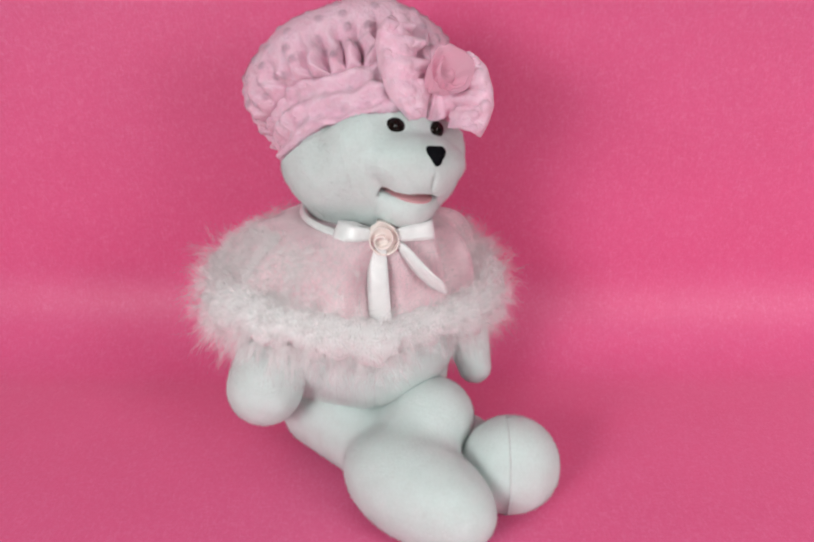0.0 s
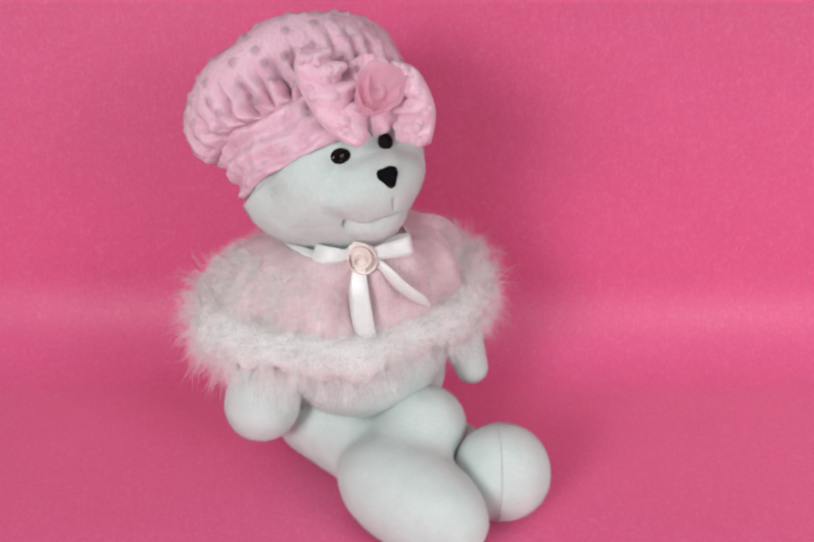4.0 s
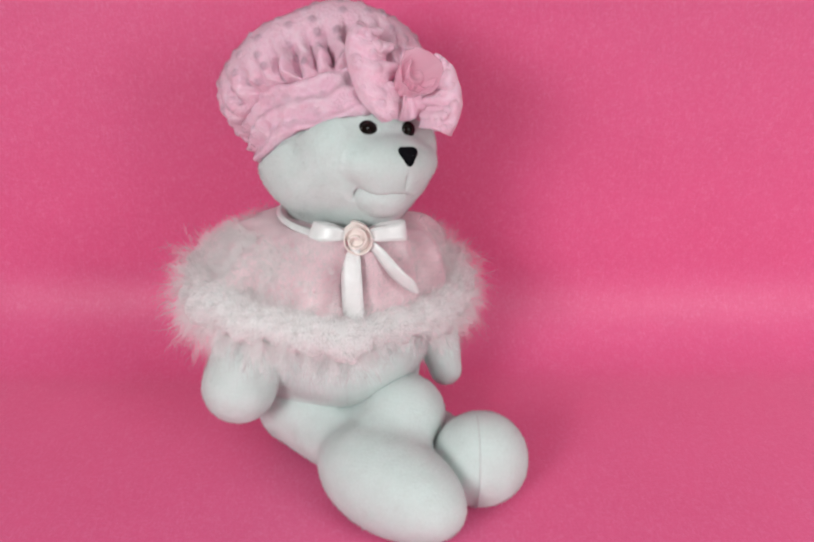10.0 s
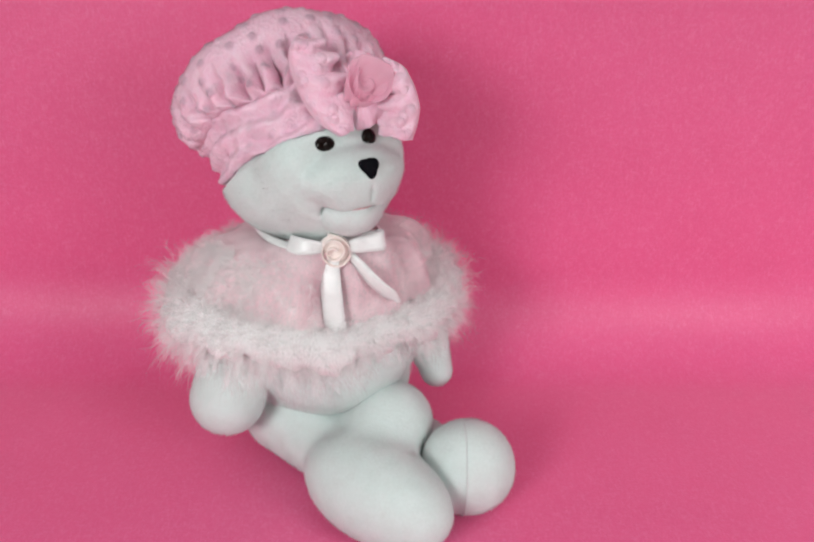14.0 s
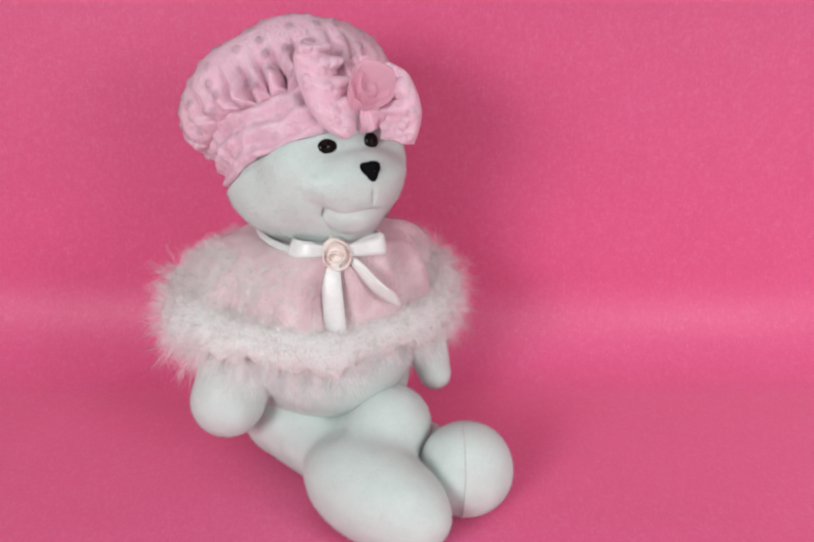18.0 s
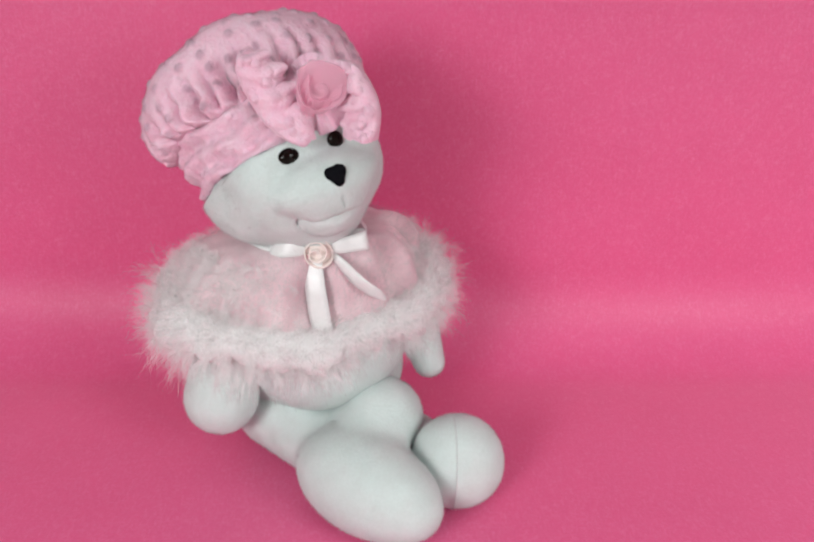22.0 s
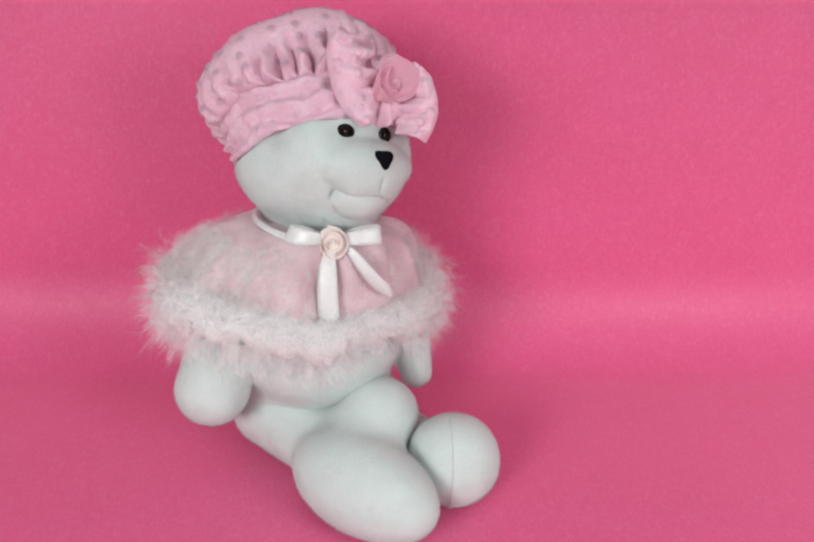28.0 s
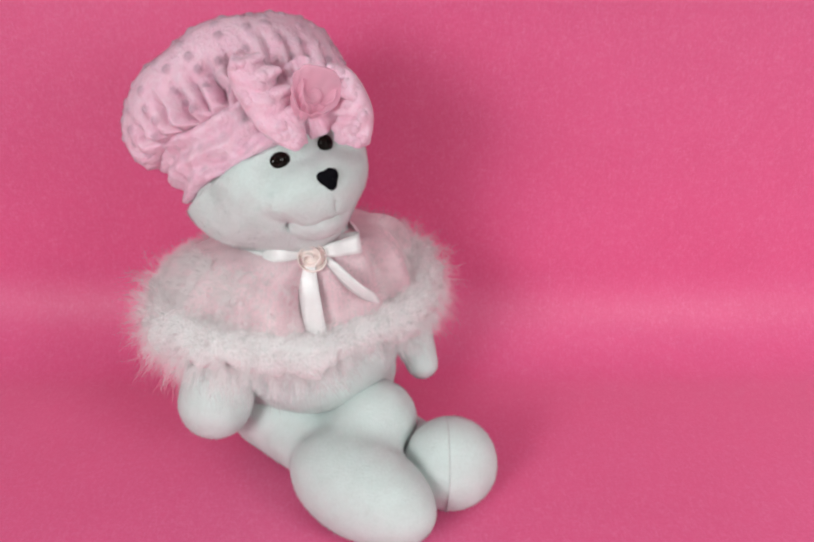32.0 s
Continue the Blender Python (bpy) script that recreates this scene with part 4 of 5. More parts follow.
def build_cape(torso):
    rows, cols = 40, 140
    u = np.linspace(0, 2 * math.pi, cols, endpoint=False)[None, :]
    v = np.linspace(0, 1, rows)[:, None]
    neck = np.array((-0.026, 0.616, 0.246))
    top = neck + np.where(np.cos(u) > 0, 0.038, 0.058)[..., None] * np.cos(u)[..., None] * SIDE + 0.050 * np.sin(u)[..., None] * FORE
    top[..., 2] += -0.012 * np.maximum(np.cos(u), 0) - 0.004 * np.maximum(-np.sin(u), 0)
    low = hem(u + 0 * v) + np.array((0, 0, 0.0125))
    out = (v**0.70)[..., None]
    pts = top * (1 - out) + low * out
    drop = (v**2.3)
    pts[..., 2] = top[..., 2] * (1 - drop) + low[..., 2] * drop
    fold = 1.35 * (0.0060 * np.sin(9 * u + 1.0) + 0.003 * np.sin(5 * u + 2.2) + 0.0045 * np.sin(16 * u)) * v**0.9 * (1 - 0.7 * v**4)
    way = np.cos(u)[..., None] * SIDE + np.sin(u)[..., None] * FORE
    pts = pts + way * fold[..., None]
    middle = pts[:1].mean(1, keepdims=True)
    pts = np.concatenate([middle + (pts[:1] - middle) * 0.25 + np.array((0, 0, -0.002)), middle + (pts[:1] - middle) * 0.8 + np.array((0, 0, 0.001)), pts])
    cloth, outward = pts, way[0]
    cape = part("cape", *sheet(pts - HIP, True), VELOUR, torso, "pale pink velour cape")
    thick(cape, 0.002, 0.0)

    rng = np.random.default_rng(4)
    # a soft core, then tufts of down: each a bent shaft with barbs that fan out from it
    cu, cw = 220, 24
    u = np.linspace(0, 2 * math.pi, cu, endpoint=False)
    w = np.linspace(0, 2 * math.pi, cw, endpoint=False)

    def outwards(u):
        return unit(np.cos(u)[:, None] * SIDE * HEM_DEEP + np.sin(u)[:, None] * FORE * HEM_WIDE)

    def girth(u):
        return 0.0165 + np.where(np.cos(u) < 0, 0.0075, 0.0095) * np.abs(np.cos(u))**1.5 + 0.0045 * np.maximum(np.sin(u), 0)**2

    n = outwards(u)
    size = girth(u) + 0.0022 * np.sin(7 * u) + 0.0018 * np.sin(17 * u + 1) + 0.0012 * np.sin(41 * u + 3 * np.sin(7 * u))
    rings = hem(u)[:, None] + size[:, None, None] * (np.cos(w)[None, :, None] * n[:, None] + np.sin(w)[None, :, None] * np.array((0, 0, 0.80)))
    rings = rings + (0.0020 * np.sin(29 * u)[:, None] * np.sin(3 * w + 1)[None, :] + 0.0016 * np.sin(47 * u + 2)[:, None] * np.sin(5 * w + 2 * np.sin(3 * w))[None, :])[..., None] * n[:, None]
    core, core_faces = sheet(np.concatenate([rings, rings[:1]]), True)
    puff = np.concatenate([unit(rings - hem(u)[:, None]), unit(rings[:1] - hem(u[:1])[:, None])]).reshape(-1, 3)
    verts, faces, normals = [core], list(core_faces), [puff]
    made = len(core)

    def grow(foot, out, way, long, barb, barbs, fan, ends):
        """Barbs that fan out from bent shafts: where the shafts stand, what they stand on, which way and how long."""
        nonlocal made
        which = np.repeat(np.arange(len(foot)), barbs)
        total = len(which)
        s = rng.uniform(0, 1, total)[:, None]
        bend = np.array((0, 0, -0.35)) * s + rng.normal(0, 0.06, (total, 3))
        start = foot[which] + (way[which] + bend * 0.5) * s * long[which][:, None]
        go = unit(way[which] + bend + rng.normal(0, fan, (total, 3)))
        reach = barb * rng.uniform(0.45, 1.2, total)[:, None] * (0.7 + 0.5 * ends[which])[:, None]
        droop = np.array((0, 0, -0.20)) + rng.normal(0, 0.12, (total, 3))
        middle, end = start + go * reach * 0.55, start + go * reach + droop * reach
        facing = unit(out[which] * 0.6 + np.array((0.0, -0.55, 0.6)) + rng.normal(0, 0.3, (total, 3)))
        turn = unit(np.cross(facing, go)) * 0.00011
        verts.append(np.stack([start + turn, start - turn, middle - turn * 0.8, middle + turn * 0.8, end], 1).reshape(-1, 3))
        normals.append(np.repeat(unit(out[which] * np.array((0.8, 0.8, 0.25)) + np.array((0, -0.45, 0.42)) + rng.normal(0, 0.25, (total, 3))), 5, 0))
        first = made + 5 * np.arange(total)
        faces.extend(np.stack([first, first + 1, first + 2, first + 3], 1).tolist())
        faces.extend(np.stack([first + 3, first + 2, first + 4], 1).tolist())
        made += 5 * total

    # tufts, barbs on each, shaft and barb lengths, fan, first and last turn about the hem
    for tufts, barbs, shaft, barb, fan, turn_low, turn_high in ((1700, 18, 0.010, 0.0105, 0.6, -1.9, 2.1), (620, 26, 0.019, 0.0155, 0.5, -1.3, 1.8), (420, 26, 0.027, 0.0190, 0.42, -1.9, -0.5), (120, 20, 0.029, 0.0180, 0.42, 0.0, 1.5), (620, 18, 0.009, 0.0110, 0.75, 1.3, 2.15)):
        u = rng.uniform(0, 2 * math.pi, tufts)
        w = rng.uniform(turn_low, turn_high, tufts)
        n = outwards(u)
        round_hem = np.stack([-n[:, 1], n[:, 0], 0 * u], 1)
        out = np.cos(w)[:, None] * n + np.sin(w)[:, None] * np.array((0, 0, 1.0))
        way = unit(out + round_hem * rng.normal(0, 0.45, (tufts, 1)) + rng.normal(0, 0.25, (tufts, 3)))
        ends = np.abs(np.cos(u)) * 0.5
        long = shaft * rng.uniform(0.5, 1.15, tufts) * (0.55 + ends)
        foot = hem(u) + out * np.array((1, 1, 0.80)) * (girth(u) - 0.003)[:, None]
        grow(foot, out, way, long, barb, barbs, fan, ends)
    # tufts that spread from the hem up over the shoulders
    for tufts, sense, low_row, least in ((3000, -1.0, 17, 0.42), (560, 1.0, 27, 0.55)):
        i, j = rng.integers(low_row, rows, tufts), rng.integers(0, cols, tufts)
        side = sense * (outward[j] @ SIDE)
        keep = side > least + (0.25 + 0.7 * (rows - i) / rows) * rng.uniform(0, 1, tufts)
        i, j, side = i[keep], j[keep], side[keep]
        out = unit(outward[j] * 0.75 + np.array((0, 0, 0.65)))
        way = unit(out + outward[j] * 0.25 + rng.normal(0, 0.35, (len(i), 3)))
        grow(cloth[i, j], out, way, rng.uniform(0.004, 0.009, len(i)), 0.0120, 16, 0.95, side * 0.5)
    # loose down that lies over the cape
    for count, low_end, high_end, least, most in ((5000, 2.2, 1.3, 0.004, 0.011), (12000, 5.0, 2.4, 0.006, 0.014)):
        i, j = np.minimum((rng.beta(low_end, high_end, count) * rows).astype(int) + 2, rows + 1), rng.integers(0, cols, count)
        start = cloth[i, j] + outward[j] * 0.001
        along = unit(start - cloth[i - 2, j])
        rise = unit(outward[j] + np.array((0, -0.2, 0.7)))
        lay = unit(outward[j] * 0.45 - along * 0.3 + rng.normal(0, 0.6, (count, 3)) + np.array((0, 0, 0.35)))
        length = rng.uniform(least, most, count)[:, None]
        turn = unit(np.cross(rise, lay)) * 0.00010
        base = made + 3 * np.arange(count)
        verts.append(np.stack([start + turn, start - turn, start + lay * length], 1).reshape(-1, 3))
        normals.append(np.repeat(rise, 3, 0))
        faces.extend(np.stack([base, base + 1, base + 2], 1).tolist())
        made += 3 * count
    trim = part("fur_trim", np.concatenate(verts) - HIP, faces, FUR, torso, "fluffy white marabou down along the hem", normals=np.concatenate(normals))
    trim.data.materials.append(DOWN)
    trim.data.polygons.foreach_set("material_index", (np.arange(len(faces)) >= len(core_faces)).astype(np.int32))
    tagged(trim, kind="stuff")


def build_ribbon(torso):
    up = np.array((0.0, 0.25, 0.97))
    # the band round the neck
    u = np.linspace(0, 2 * math.pi, 90)
    ring = []
    for k in u:
        c = np.array((-0.026, 0.618, 0.2505)) + (0.037 if math.cos(k) > 0 else 0.066) * math.cos(k) * SIDE + 0.058 * math.sin(k) * FORE
        c[2] += -0.004 * math.sin(k) - 0.012 * max(math.cos(k), 0) - 0.004 * max(-math.sin(k), 0)
        lay = up * 0.0024 - (math.cos(k) * SIDE + math.sin(k) * FORE) * 0.0034
        lay *= 0.6 + 0.4 * max(math.sin(k), 0)
        ring.append([c + lay * s + up * 0.0002 * (1 - s * s) for s in (-1, -0.3, 0.3, 1)])
    thick(part("neck_ribbon", *sheet(np.array(ring) - HIP), SATIN, torso, "white satin ribbon"), 0.0006)

    def ribbon(name, path, across, wave=0.0):
        v, f = strip(path, across, 28, wave)
        thick(part(name, v - HIP, f, SATIN, torso, "white satin ribbon"), 0.0006)

    knot = (-0.0194, 0.557, 0.247)
    # two loops: out on the upper side and back underneath
    ribbon("bow_loop", [knot, (-0.040, 0.551, 0.252), (-0.0565, 0.558, 0.251), (-0.0550, 0.566, 0.249), (-0.040, 0.565, 0.249), knot],
           [(0, 0, 0.003), (0.001, 0.002, 0.0060), (0.003, 0.003, 0.0078), (0.003, 0.003, 0.0072), (0, 0.002, 0.006), (0, 0, 0.003)])
    ribbon("bow_loop", [knot, (0.000, 0.554, 0.251), (0.0195, 0.561, 0.251), (0.0185, 0.569, 0.250), (0.0, 0.568, 0.249), knot],
           [(0, 0, 0.003), (-0.001, 0.002, 0.0058), (-0.001, 0.003, 0.0072), (-0.001, 0.003, 0.007), (0, 0.002, 0.006), (0, 0, 0.003)])
    ribbon("ribbon_tail", [(-0.0225, 0.557, 0.243), (-0.0240, 0.5505, 0.232), (-0.0232, 0.541, 0.212), (-0.0218, 0.538, 0.186), (-0.0205, 0.546, 0.163)],
           [(0.006, 0, 0), (0.0080, -0.001, 0), (0.0088, -0.001, 0.0005), (0.0090, -0.002, 0.001), (0.0088, -0.001, 0.001)], 0.0007)
    ribbon("ribbon_tail", [(-0.010, 0.557, 0.244), (-0.001, 0.552, 0.236), (0.012, 0.547, 0.221), (0.0245, 0.550, 0.207), (0.0325, 0.555, 0.197)],
           [(0.0022, 0, 0.002), (0.0040, -0.001, 0.0026), (0.0052, -0.002, 0.0034), (0.0050, -0.002, 0.0040), (0.0006, 0, 0.0008)], 0.0012)
    # the rosette on the knot: a satin strip wound up
    pts = []
    for k in np.linspace(0, 1, 110):
        a = k * 2 * math.pi * 2.3
        r = 0.0018 + 0.0116 * k**0.8
        flat = 1 + 0.10 * math.cos(5 * a / 3)
        c = np.array((math.cos(a) * r * flat, 0, math.sin(a) * r * flat))
        lift = -0.0075 + 0.0045 * k
        pts.append([c * (1.0 + 0.10 * s) + np.array((0, 0.0055 * (1 - s) + lift * s, 0)) for s in (0, 0.4, 0.8, 1.0)])
    disc = [[(r * math.cos(a), 0.0025 - 0.004 * math.sqrt(1 - (r / 0.0128)**2), r * math.sin(a)) for a in np.linspace(0, 2 * math.pi, 30, endpoint=False)] for r in (0.0002, 0.004, 0.008, 0.0115, 0.0128)]
    part("rose_base", *sheet(np.array(disc) + np.array((-0.0194, 0.553, 0.2475)) - HIP, True), ROSE_SATIN, torso, "pale pink satin rosette")
    rose = np.array(pts) + np.array((-0.0194, 0.553, 0.2475))
    thick(part("ribbon_rose", *sheet(rose - HIP), ROSE_SATIN, torso, "pale pink satin rosette"), 0.0009)


# ---- the head: x to the bear's left, y to the back, z up, from between the eyes ----
HINGE = np.array((0.0, 0.030, -0.045))


def build_head(bear):
    def skull(p):
        d = ball(p, (0, 0.056, -0.004), (0.062, 0.059, 0.060))
        d = blend(d, ball(p, (0, 0.046, -0.042), (0.071, 0.064, 0.042)), 0.02)
        d = blend(d, ball(p, (0, 0.060, -0.045), (0.077, 0.060, 0.054)), 0.015)
        d = blend(d, limb(p, (0, 0.060, -0.065), (-0.004, 0.062, -0.112), 0.047, 0.034), 0.015)
        d = blend(d, ball(p, (0.004, 0.031, -0.066), (0.038, 0.043, 0.034)), 0.012)
        for x in (-0.036, 0.033):
            d = blend(d, ball(p, (x, 0.019, -0.022), (0.027, 0.028, 0.031)), 0.010)
        # the muzzle, with a full upper lip that ends in an edge
        q = p.copy()
        full = 1 + 0.95 * np.exp(-((p[..., 0] - 0.003) / 0.027)**4)
        q[..., 2] = -0.0255 + np.where(p[..., 2] < -0.0255, (p[..., 2] + 0.0255) / full, p[..., 2] + 0.0255)
        muzzle = ball(q, (0.0025, -0.005, -0.0255), (0.0465, 0.0275, 0.0225))
        muzzle = -blend(-muzzle, p[..., 2] + 0.0465, 0.0018)
        d = blend(d, muzzle, 0.0055)
        # the groove under the nose and the hollow in which the jaw sits
        d = np.maximum(d, -ball(p, (0.0045, -0.034, -0.036), (0.0014, 0.0052, 0.013)))
        d = -blend(-d, ball(p, (0.002, -0.004, -0.0465), (0.0270, 0.0260, 0.0085)), 0.004)
        # the crease at the near corner of the mouth
        d = -blend(-d, ball(p, (-0.0262, -0.012, -0.0495), (0.0016, 0.0062, 0.0042)), 0.006)
        # what the hat covers stays inside it
        q = p - np.array((0, 0.058, -0.037))
        k = q @ np.array((0, 0.682, 0.731))
        r = np.sqrt(np.maximum((q * q).sum(-1) - k * k, 0))
        d = np.maximum(d, np.where(k > -0.002, np.maximum(r - 0.0714 + 0.1 * k, k - 0.06), -1))
        return d + lumps(p, 0.016, 0.0004)

    v, f = skin(skull, (-0.09, -0.05, -0.165), (0.09, 0.135, 0.07), 0.0019)
    v, f, n = napped(v, f, 1000000, 0.0024, 41, (0.0, 0.45, -0.55))
    head = part("head", v, f, PLUSH, bear, normals=n)

    def chin(p):
        d = ball(p, (0.0015, 0.000, -0.0555), (0.0295, 0.0275, 0.0235)) + lumps(p, 0.016, 0.0003)
        return -blend(-d, -(p[..., 2] + 0.0455), 0.0025)

    v, f = skin(chin, (-0.04, -0.045, -0.09), (0.045, 0.035, -0.03), 0.0022)
    v, f, n = napped(v, f, 1000000, 0.0020, 43, (0.0, 0.45, -0.55))
    jaw = part("jaw", v - HINGE, f, PLUSH, head, at=Matrix.Translation(HINGE), normals=n)
    v, f = skin(lambda p: ball(p, (0.0005, -0.0032, -0.0460), (0.0215, 0.0244, 0.0027)), (-0.04, -0.04, -0.06), (0.04, 0.03, -0.03), 0.0018)
    part("lip", v - HINGE, f, LIP, jaw, "pink felt lip")
    v, f = skin(lambda p: ball(p, (0.0005, 0.002, -0.0425), (0.0225, 0.0200, 0.0042)), (-0.04, -0.04, -0.06), (0.04, 0.03, -0.03), 0.0022)
    part("mouth_lining", v, f, LIP, head, "pink felt lining of the mouth")
    for x, y, wide in ((-0.0190, 0.0032, 0.0094), (0.0196, 0.0032, 0.0072)):
        v, f = skin(lambda p: ball(p, (0, 0, 0), (wide, 0.0062, 0.0077)), (-0.0115, -0.009, -0.0105), (0.0115, 0.009, 0.0105), 0.0011)
        part("eye", v, f, EYE, head, "glossy dark brown eye", Matrix.Translation((x, y - 0.0028, -0.0004)))
    # the nose: a rounded triangle that points down, with a domed face
    rings = []
    for s in np.linspace(0.02, 1, 9):
        ring = []
        for a in np.linspace(0, 2 * math.pi, 40, endpoint=False):
            r = 0.0079 * s * (1 + 0.17 * math.cos(3 * (a + math.pi / 2)))
            ring.append((r * math.cos(a), -0.0042 * math.sqrt(max(0, 1 - s**2)) , r * math.sin(a)))
        rings.append(ring)
    rings.append([(x * 1.0, 0.006, z) for x, _, z in rings[-1]])
    part("nose", *sheet(np.array(rings), True), NOSE, head, "black felt nose", pose(0.0045, -0.0290, -0.0130, -14, 0, 6))
    build_hat(head)
    return head, jaw


HAT = Matrix.Translation((0, 0.058, -0.037)) @ Matrix.Rotation(radians(-43), 4, "X")


def build_hat(head):
    rng = np.random.default_rng(7)
    rows, cols = 130, 320
    u = np.linspace(0, 2 * math.pi, cols, endpoint=False)[None, :]
    phi = np.linspace(radians(-84), radians(89.9), rows)[:, None]
    r = np.where(phi < 0, 0.071 + 0.021 * np.abs(np.cos(phi))**0.7, 0.092 * np.abs(np.cos(phi))**0.72)
    k = 0.072 + np.where(phi < 0, 0.040, 0.041) * np.sin(phi) + 0.010 * np.maximum(-np.cos(u), 0) * np.clip(-np.sin(phi), 0, 1)
    low = np.clip((radians(8) - phi) / radians(54), 0, 1)
    wander = 1.5 * np.sin(3 * u) + 0.9 * np.sin(5 * u + 1) + 0.35 * np.sin(8 * phi + 4 * u)
    gather = 2.2 * np.abs(np.sin(17 * u + 0.5 * wander))**0.8 - 1.5 + 0.5 * np.sin(19 * u + 2 * wander)
    beside = np.exp(-((u - 4.15) / 0.42)**2)
    r = r + 0.0048 * (1 + 1.1 * beside) * gather * low * np.clip((phi + radians(82)) / radians(24), 0, 1)
    r = r - 0.012 * beside * np.clip(1 - np.abs(phi + radians(18)) / radians(52), 0, 1)
    r = r * (1 + 0.07 * np.clip(-np.cos(u) - 0.45, 0, 1))
    r = r * (1 + 0.02 * np.sin(2 * u + 0.6) + 0.012 * np.sin(3 * u))
    k = k + 0.003 * np.sin(3 * u + 1) * np.cos(phi) + 0.0015 * np.sin(7 * u + 3 * phi)
    pts = np.stack([r * np.cos(u), r * np.sin(u), k + 0 * u], -1)
    # raised dots, in staggered rows
    out = np.stack([np.cos(u) * np.cos(phi), np.sin(u) * np.cos(phi), np.sin(phi) + 0 * u], -1)
    lift, near = np.zeros(pts.shape[:2]), np.full(pts.shape[:2], 9.0)
    for row, level in enumerate(np.radians((-52, -30, -8, 12, 30, 47, 63, 79))):
        around = max(4, round(2 * math.pi * 0.088 * math.cos(max(level, -0.2))**0.72 / 0.0215))
        for j in range(around):
            a = 2 * math.pi * (j + 0.5 * (row % 2)) / around + rng.normal(0, 0.04)
            i = np.abs(phi[:, 0] - level - rng.normal(0, 0.03)).argmin()
            c = pts[i, round(a / (2 * math.pi) * cols) % cols]
            d = np.linalg.norm(pts - c, axis=-1) / 0.0042
            near = np.minimum(near, d)
            lift = np.maximum(lift, 0.0020 * np.clip(1 - d**2, 0, 1)**0.8 - 0.0010 * np.exp(-((d - 1.2) / 0.3)**2))
    pts = pts + out * lift[..., None]
    pts[0, :, :2] *= 0.92
    v, f, n, dots = napped(*sheet(pts, True), 800000, 0.0019, 51, (0.0, 0.0, -0.4), np.clip((1.05 - near) / 0.5, 0, 1))
    crown = part("hat_crown", v, f, MINKY, head, "puffed pink dotted minky crown", HAT, normals=n)
    dot_tone(crown, dots)

    # the band: a gathered roll with slanting folds
    cols, rows = 220, 34
    u = np.linspace(0, 2 * math.pi, cols, endpoint=False)[None, :]
    v = np.linspace(0, 1, rows)[:, None]
    slant = v * 2 * math.pi * 2.6 + 1.2 * np.sin(2 * u + 0.5) + 0.8 * np.sin(5 * u)
    r = 0.0768 + 0.0042 * np.sin(math.pi * v)**0.5 + 0.0032 * np.sin(slant) + 0.0016 * np.sin(11 * u + 9 * v + 1.5 * np.sin(3 * u)) + 0.0010 * np.sin(29 * u - 12 * v + 2 * np.sin(4 * u)) - 0.002 * v
    r = r * (1 - 0.045 * (1 - v)**2) * (1 - 0.02 * np.maximum(-np.cos(u), 0) * (1 - v))
    k = -0.004 + 0.005 * np.maximum(-np.cos(u), 0) * (1 - v) + (0.044 + 0.008 * np.maximum(-np.cos(u), 0)) * v + 0.0012 * np.sin(6 * u) + 0.016 * np.maximum(np.sin(u), 0) * (1 - v)
    pts = np.stack([r * np.cos(u), r * np.sin(u), k + 0 * u], -1)
    near = np.full(pts.shape[:2], 9.0)
    for row, level in enumerate((0.22, 0.55, 0.85)):
        for j in range(24):
            c = pts[round(level * (rows - 1)), round((j + 0.5 * (row % 2)) / 24 * cols) % cols]
            d = np.linalg.norm(pts - c, axis=-1) / np.array(0.0036)
            near = np.minimum(near, d)
            pts = pts + np.concatenate([pts[..., :2], 0 * pts[..., 2:]], -1) * (0.016 * np.clip(1 - d**2, 0, 1))[..., None]
    inner = pts[::-1] * np.array((0.955, 0.955, 1.0))
    dots = np.concatenate([np.clip((1.0 - near) / 0.5, 0, 1) * 0.6, 0 * near, 0 * near[:1]])
    v, f, n, dots = napped(*sheet(np.concatenate([pts, inner, pts[:1]]), True), 700000, 0.0019, 53, (0.0, 0.0, -0.4), dots)
    band = part("hat_band", v, f, MINKY, head, "folded pink minky hat band", HAT, normals=n)
    dot_tone(band, dots)

    # the bow: two leaves of doubled cloth, each with a smooth outer fold and a frilled inner edge
    face = Matrix(((0.88, 0.46, 0.13, 0.013), (-0.47, 0.85, 0.25, 0.006), (0.0, -0.28, 0.96, 0.043), (0, 0, 0, 1)))

    def along(corners, t):
        corners = np.array(corners, float) / 1000
        i = np.clip((t * (len(corners) - 1)).astype(int), 0, len(corners) - 2)
        f = (t * (len(corners) - 1) - i)[:, None]
        p0, p1, p2, p3 = corners[np.maximum(i - 1, 0)], corners[i], corners[i + 1], corners[np.minimum(i + 2, len(corners) - 1)]
        return 0.5 * (2 * p1 + (p2 - p0) * f + (2 * p0 - 5 * p1 + 4 * p2 - p3) * f**2 + (3 * p1 - p0 - 3 * p2 + p3) * f**3)

    rng = np.random.default_rng(11)
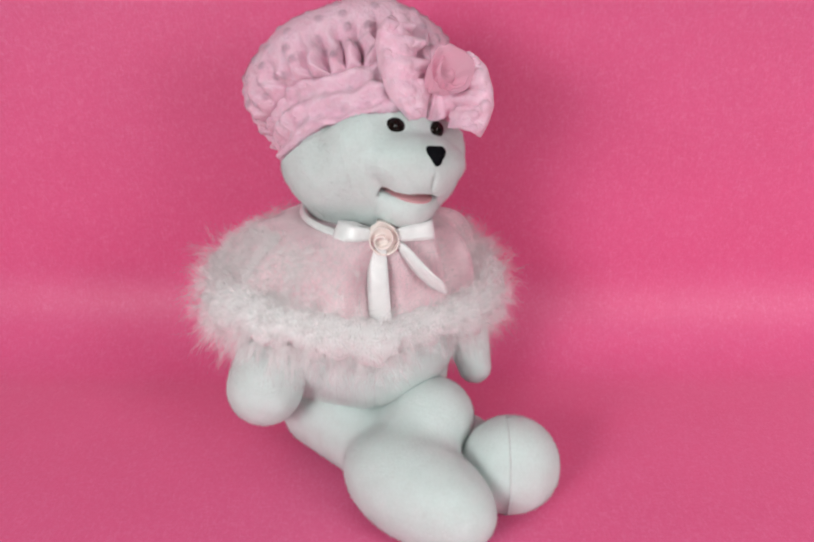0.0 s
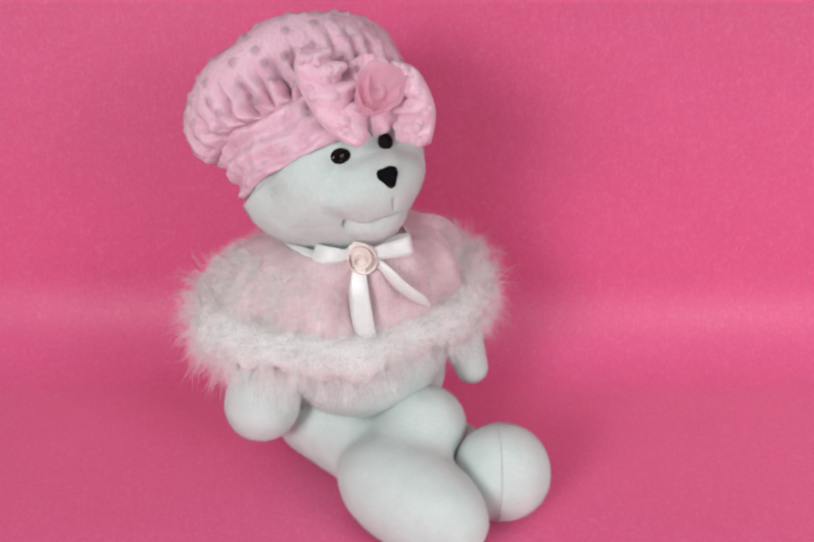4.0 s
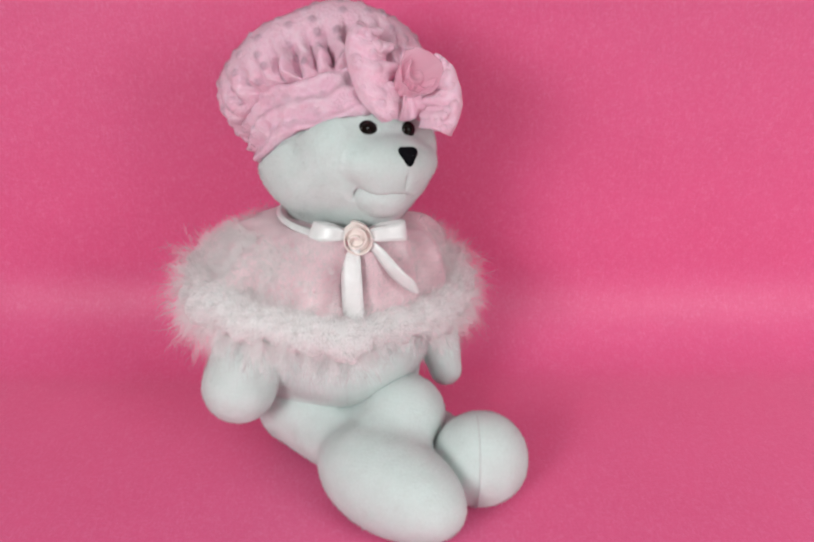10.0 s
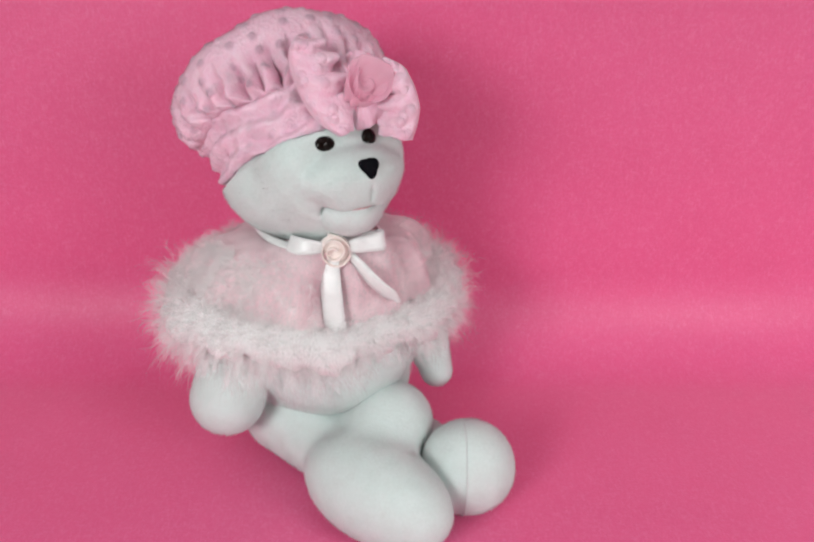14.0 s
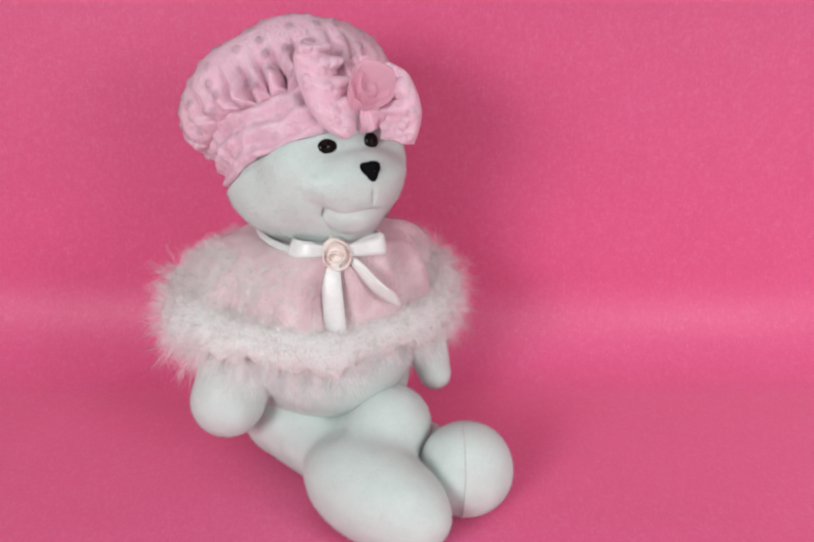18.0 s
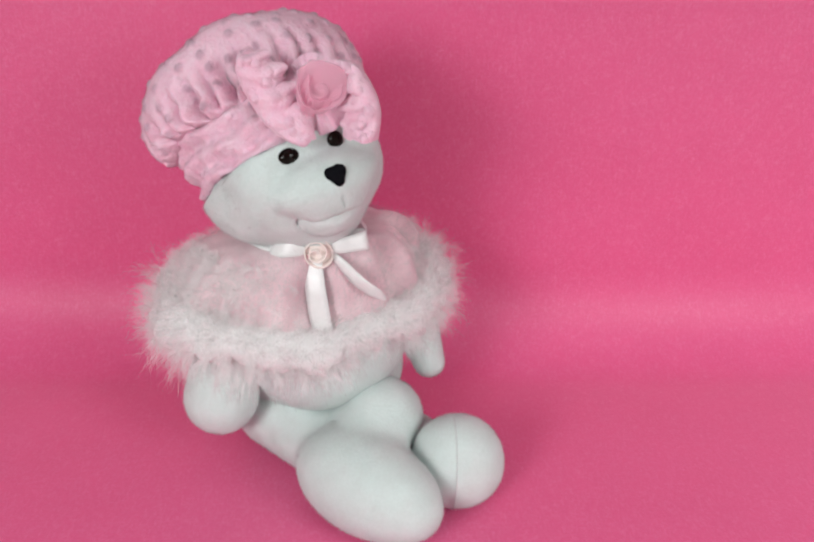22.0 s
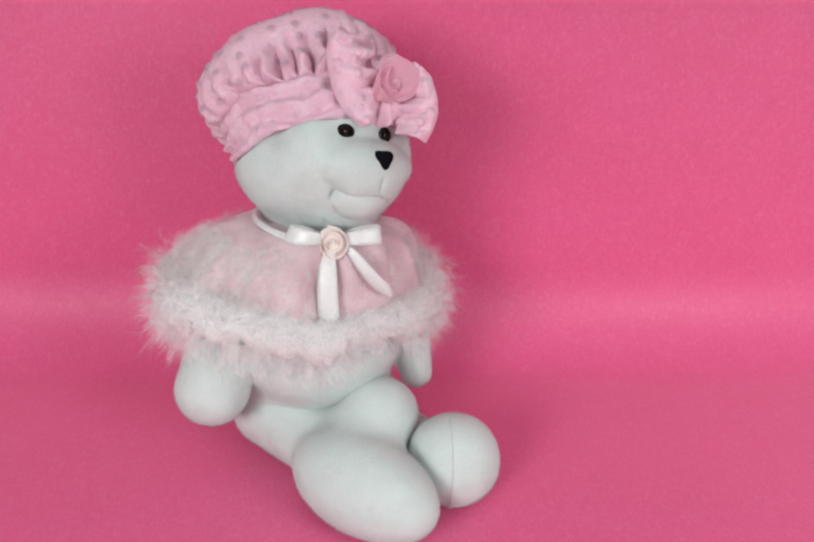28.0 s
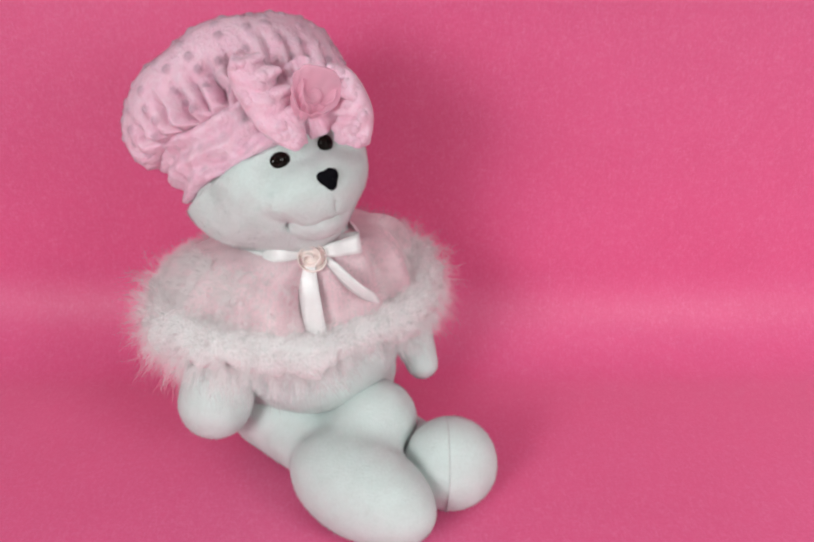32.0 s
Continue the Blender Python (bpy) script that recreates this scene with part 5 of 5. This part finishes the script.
    for outer, inner, waves, turn, sink in (([(-44, 31), (-49, 20), (-46, 2), (-33, -24), (-14, -39)], [(-41, 33), (-25, 26), (-15, 8), (-7, -10), (-4, -36)], 5.4, 0.4, 0.008),
                                      ([(20, 17), (35, 10), (44, -8), (46, -24), (41, -43)], [(19, 14), (24, 5), (23, -10), (20, -24), (18, -39)], 4.8, 2.0, 0.018)):
        rows, cols = 110, 46
        t = np.linspace(0, 1, rows)
        w = np.linspace(0, 1, cols)[None, :]
        edge, frill = along(outer, t), along(inner, t)
        ripple = (np.sin(2 * math.pi * waves * t + turn + 0.8 * np.sin(5 * t)) + 0.35 * np.sin(4 * math.pi * waves * t + 1.0))[:, None]
        ripple = ripple * np.sin(math.pi * np.clip(t * 1.15, 0, 1))[:, None]**0.5
        flat = edge[:, None] * (1 - w)[..., None] + frill[:, None] * w[..., None]
        flat = flat + ((frill - edge) / np.linalg.norm(frill - edge, axis=1)[:, None])[:, None] * (0.0046 * ripple * w**3)[..., None]
        wide = np.clip(np.linalg.norm(frill - edge, axis=1) / 0.02, 0.3, 1)[:, None]
        h = 0.0125 + 0.0080 * wide * np.sin(math.pi * np.clip(w * 0.8 + 0.06, 0, 1))**0.8 - sink * w**3
        h = h + 0.0035 * ripple * w**2 + 0.0012 * np.sin(9 * t[:, None] + 5 * w + turn) + 0.0010 * np.sin(31 * t[:, None] - 9 * w)
        # the outer fold rolls under
        h = h - 0.006 * np.clip(1 - w / 0.14, 0, 1)**2
        pts = np.stack([flat[..., 0], -h, flat[..., 1]], -1)
        near = np.full(pts.shape[:2], 9.0)
        for j in range(17):
            c = pts[rng.integers(4, rows - 4), rng.integers(3, cols - 4)]
            d = np.linalg.norm(pts - c, axis=-1) / 0.0036
            near = np.minimum(near, d)
            pts[..., 1] -= 0.0022 * np.clip(1 - d**2, 0, 1)
        leaf = part("bow_leaf", *sheet(pts), MINKY, head, "ruffled pink minky bow", face)
        thick(leaf, 0.0035, 0.0)
        dot_tone(leaf, np.clip((1.0 - near) / 0.5, 0, 1) * 0.25)
    # the gathered middle of the bow
    rings = []
    for q in np.linspace(0.05, 1, 14):
        ring = []
        for t in np.linspace(0, 2 * math.pi, 90, endpoint=False):
            r = 0.024 * q
            ring.append((0.002 + r * math.cos(t) * 0.95, 0.004 - 0.011 * (1 - q**2) + 0.0022 * q * math.sin(13 * t + math.sin(3 * t)), -0.006 + r * math.sin(t) * 1.25))
        rings.append(ring)
    middle = part("bow_middle", *sheet(np.array(rings), True), MINKY, head, "gathered middle of the pink bow", face)
    dot_tone(middle, np.zeros(14 * 90))

    # the rose: a wide soft funnel of chiffon, pleated at its foot, with petals rolled inside it
    def lean(p):
        """Turns the rose about its foot, towards the bear's left."""
        x, y, z = p[0] + 0.001, p[1] + 0.006, p[2]
        c, q = math.cos(radians(17)), math.sin(radians(17))
        return (x * c - y * q - 0.004, x * q + y * c - 0.006, z)

    def petal(span, first, size, sway, high, turns, name, lip):
        rows, cols = 22, 84
        out = []
        for q in np.linspace(0, 1, rows):
            ring = []
            for n in range(cols):
                t = first + span * n / (cols - 1)
                fade = math.sin(math.pi * n / (cols - 1))**0.4 if span < 6.2 else 1.0
                r = size * (0.24 + 0.76 * q**0.55) * (1 + 0.06 * math.cos(2 * t + 0.4) + 0.03 * math.cos(3 * t + turns) * q) + lip * max(0, q - 0.82) / 0.18
                r += 0.0007 * math.sin(7 * t + 9 * q + 2 * math.sin(3 * t)) * q
                r += 0.0011 * math.sin(9 * t + 2 * math.sin(2 * t)) * (1 - q) * 1.2
                x = -0.001 + 0.009 * q + sway[0] + r * math.cos(t)
                z = -0.012 + 0.014 * q + sway[1] + r * math.sin(t)
                y = -0.008 - (0.006 + high * q) * (0.55 + 0.45 * fade) - 0.0022 * q * math.sin(2 * t + turns)
                ring.append(lean((x, y, z)))
            out.append(ring)
        thick(part(name, *sheet(np.array(out), span > 6.2), CHIFFON, head, "rolled pink chiffon rose", face), 0.0009)

    petal(2 * math.pi * 83 / 84, 0.0, 0.0168, (0, 0), 0.0095, 0.5, "rose_cup", 0.0014)
    petal(4.2, 2.3, 0.0118, (0.0022, 0.0000), 0.0098, 1.7, "rose_petal", 0.0004)
    # the bud, a soft swirl that fills the cup
    bud = []
    for q in np.linspace(0.004, 1, 18):
        ring = []
        for t in np.linspace(0, 2 * math.pi, 72, endpoint=False):
            r = 0.0150 * q
            swirl = 0.0030 * math.sin(t + 6.5 * q + 0.5) * math.sin(math.pi * q)
            ring.append(lean((0.007 + r * math.cos(t), -0.0155 - 0.0035 * (1 - q**2) - swirl, 0.000 + r * math.sin(t))))
        bud.append(ring)
    thick(part("rose_bud", *sheet(np.array(bud), True), CHIFFON, head, "soft swirl of pink chiffon", face), 0.0009)


def build_bear():
    bear = new("teddy_bear")
    bear.location = ROOT
    tagged(bear, "white plush teddy bear in pink hat and feathered cape on felt", "teddy bear")
    build_legs(bear)
    build_torso(bear)
    head, jaw = build_head(bear)
    torso = next(o for o in bear.children if o.name.startswith("torso"))
    return torso, head, jaw


def swaying(rows, ends):
    """Rows with the sway carried on through the times given, at its two ends by turns: (seconds, the row whose pose it takes)."""
    at = {r[0]: r for r in rows}
    return sorted(list(rows) + [(t, *at[like][1:]) for t, like in ends])


def motions():
    sway = [(3.85, 2.4), (4.35, 1.8), (4.85, 2.6), (5.3, 6.3), (14.75, 13.5), (15.25, 14.1), (15.75, 13.7), (16.2, 14.3), (25.75, 24.5), (26.3, 25.1), (26.85, 24.7), (27.35, 27.5)]
    torso_rows, head_rows = swaying(TORSO_ROWS, sway), swaying(HEAD_ROWS, sway)
    walk(torso_part, [(t, pose(x, y, z, rx, ry, rz)) for t, x, y, z, rx, ry, rz in torso_rows])
    walk(head_part, [(t, pose(x, y, z, rx, ry, rz)) for t, x, y, z, rx, ry, rz in head_rows])
    walk(jaw_part, [(t, pose(HINGE[0], HINGE[1] - 0.0008 * (1 - wide), HINGE[2] + 0.0030 * (1 - wide), -5.5 + 12.4 * wide, 0, 0)) for t, wide in MOUTH])


build_room()
torso_part, head_part, jaw_part = build_bear()
motions()
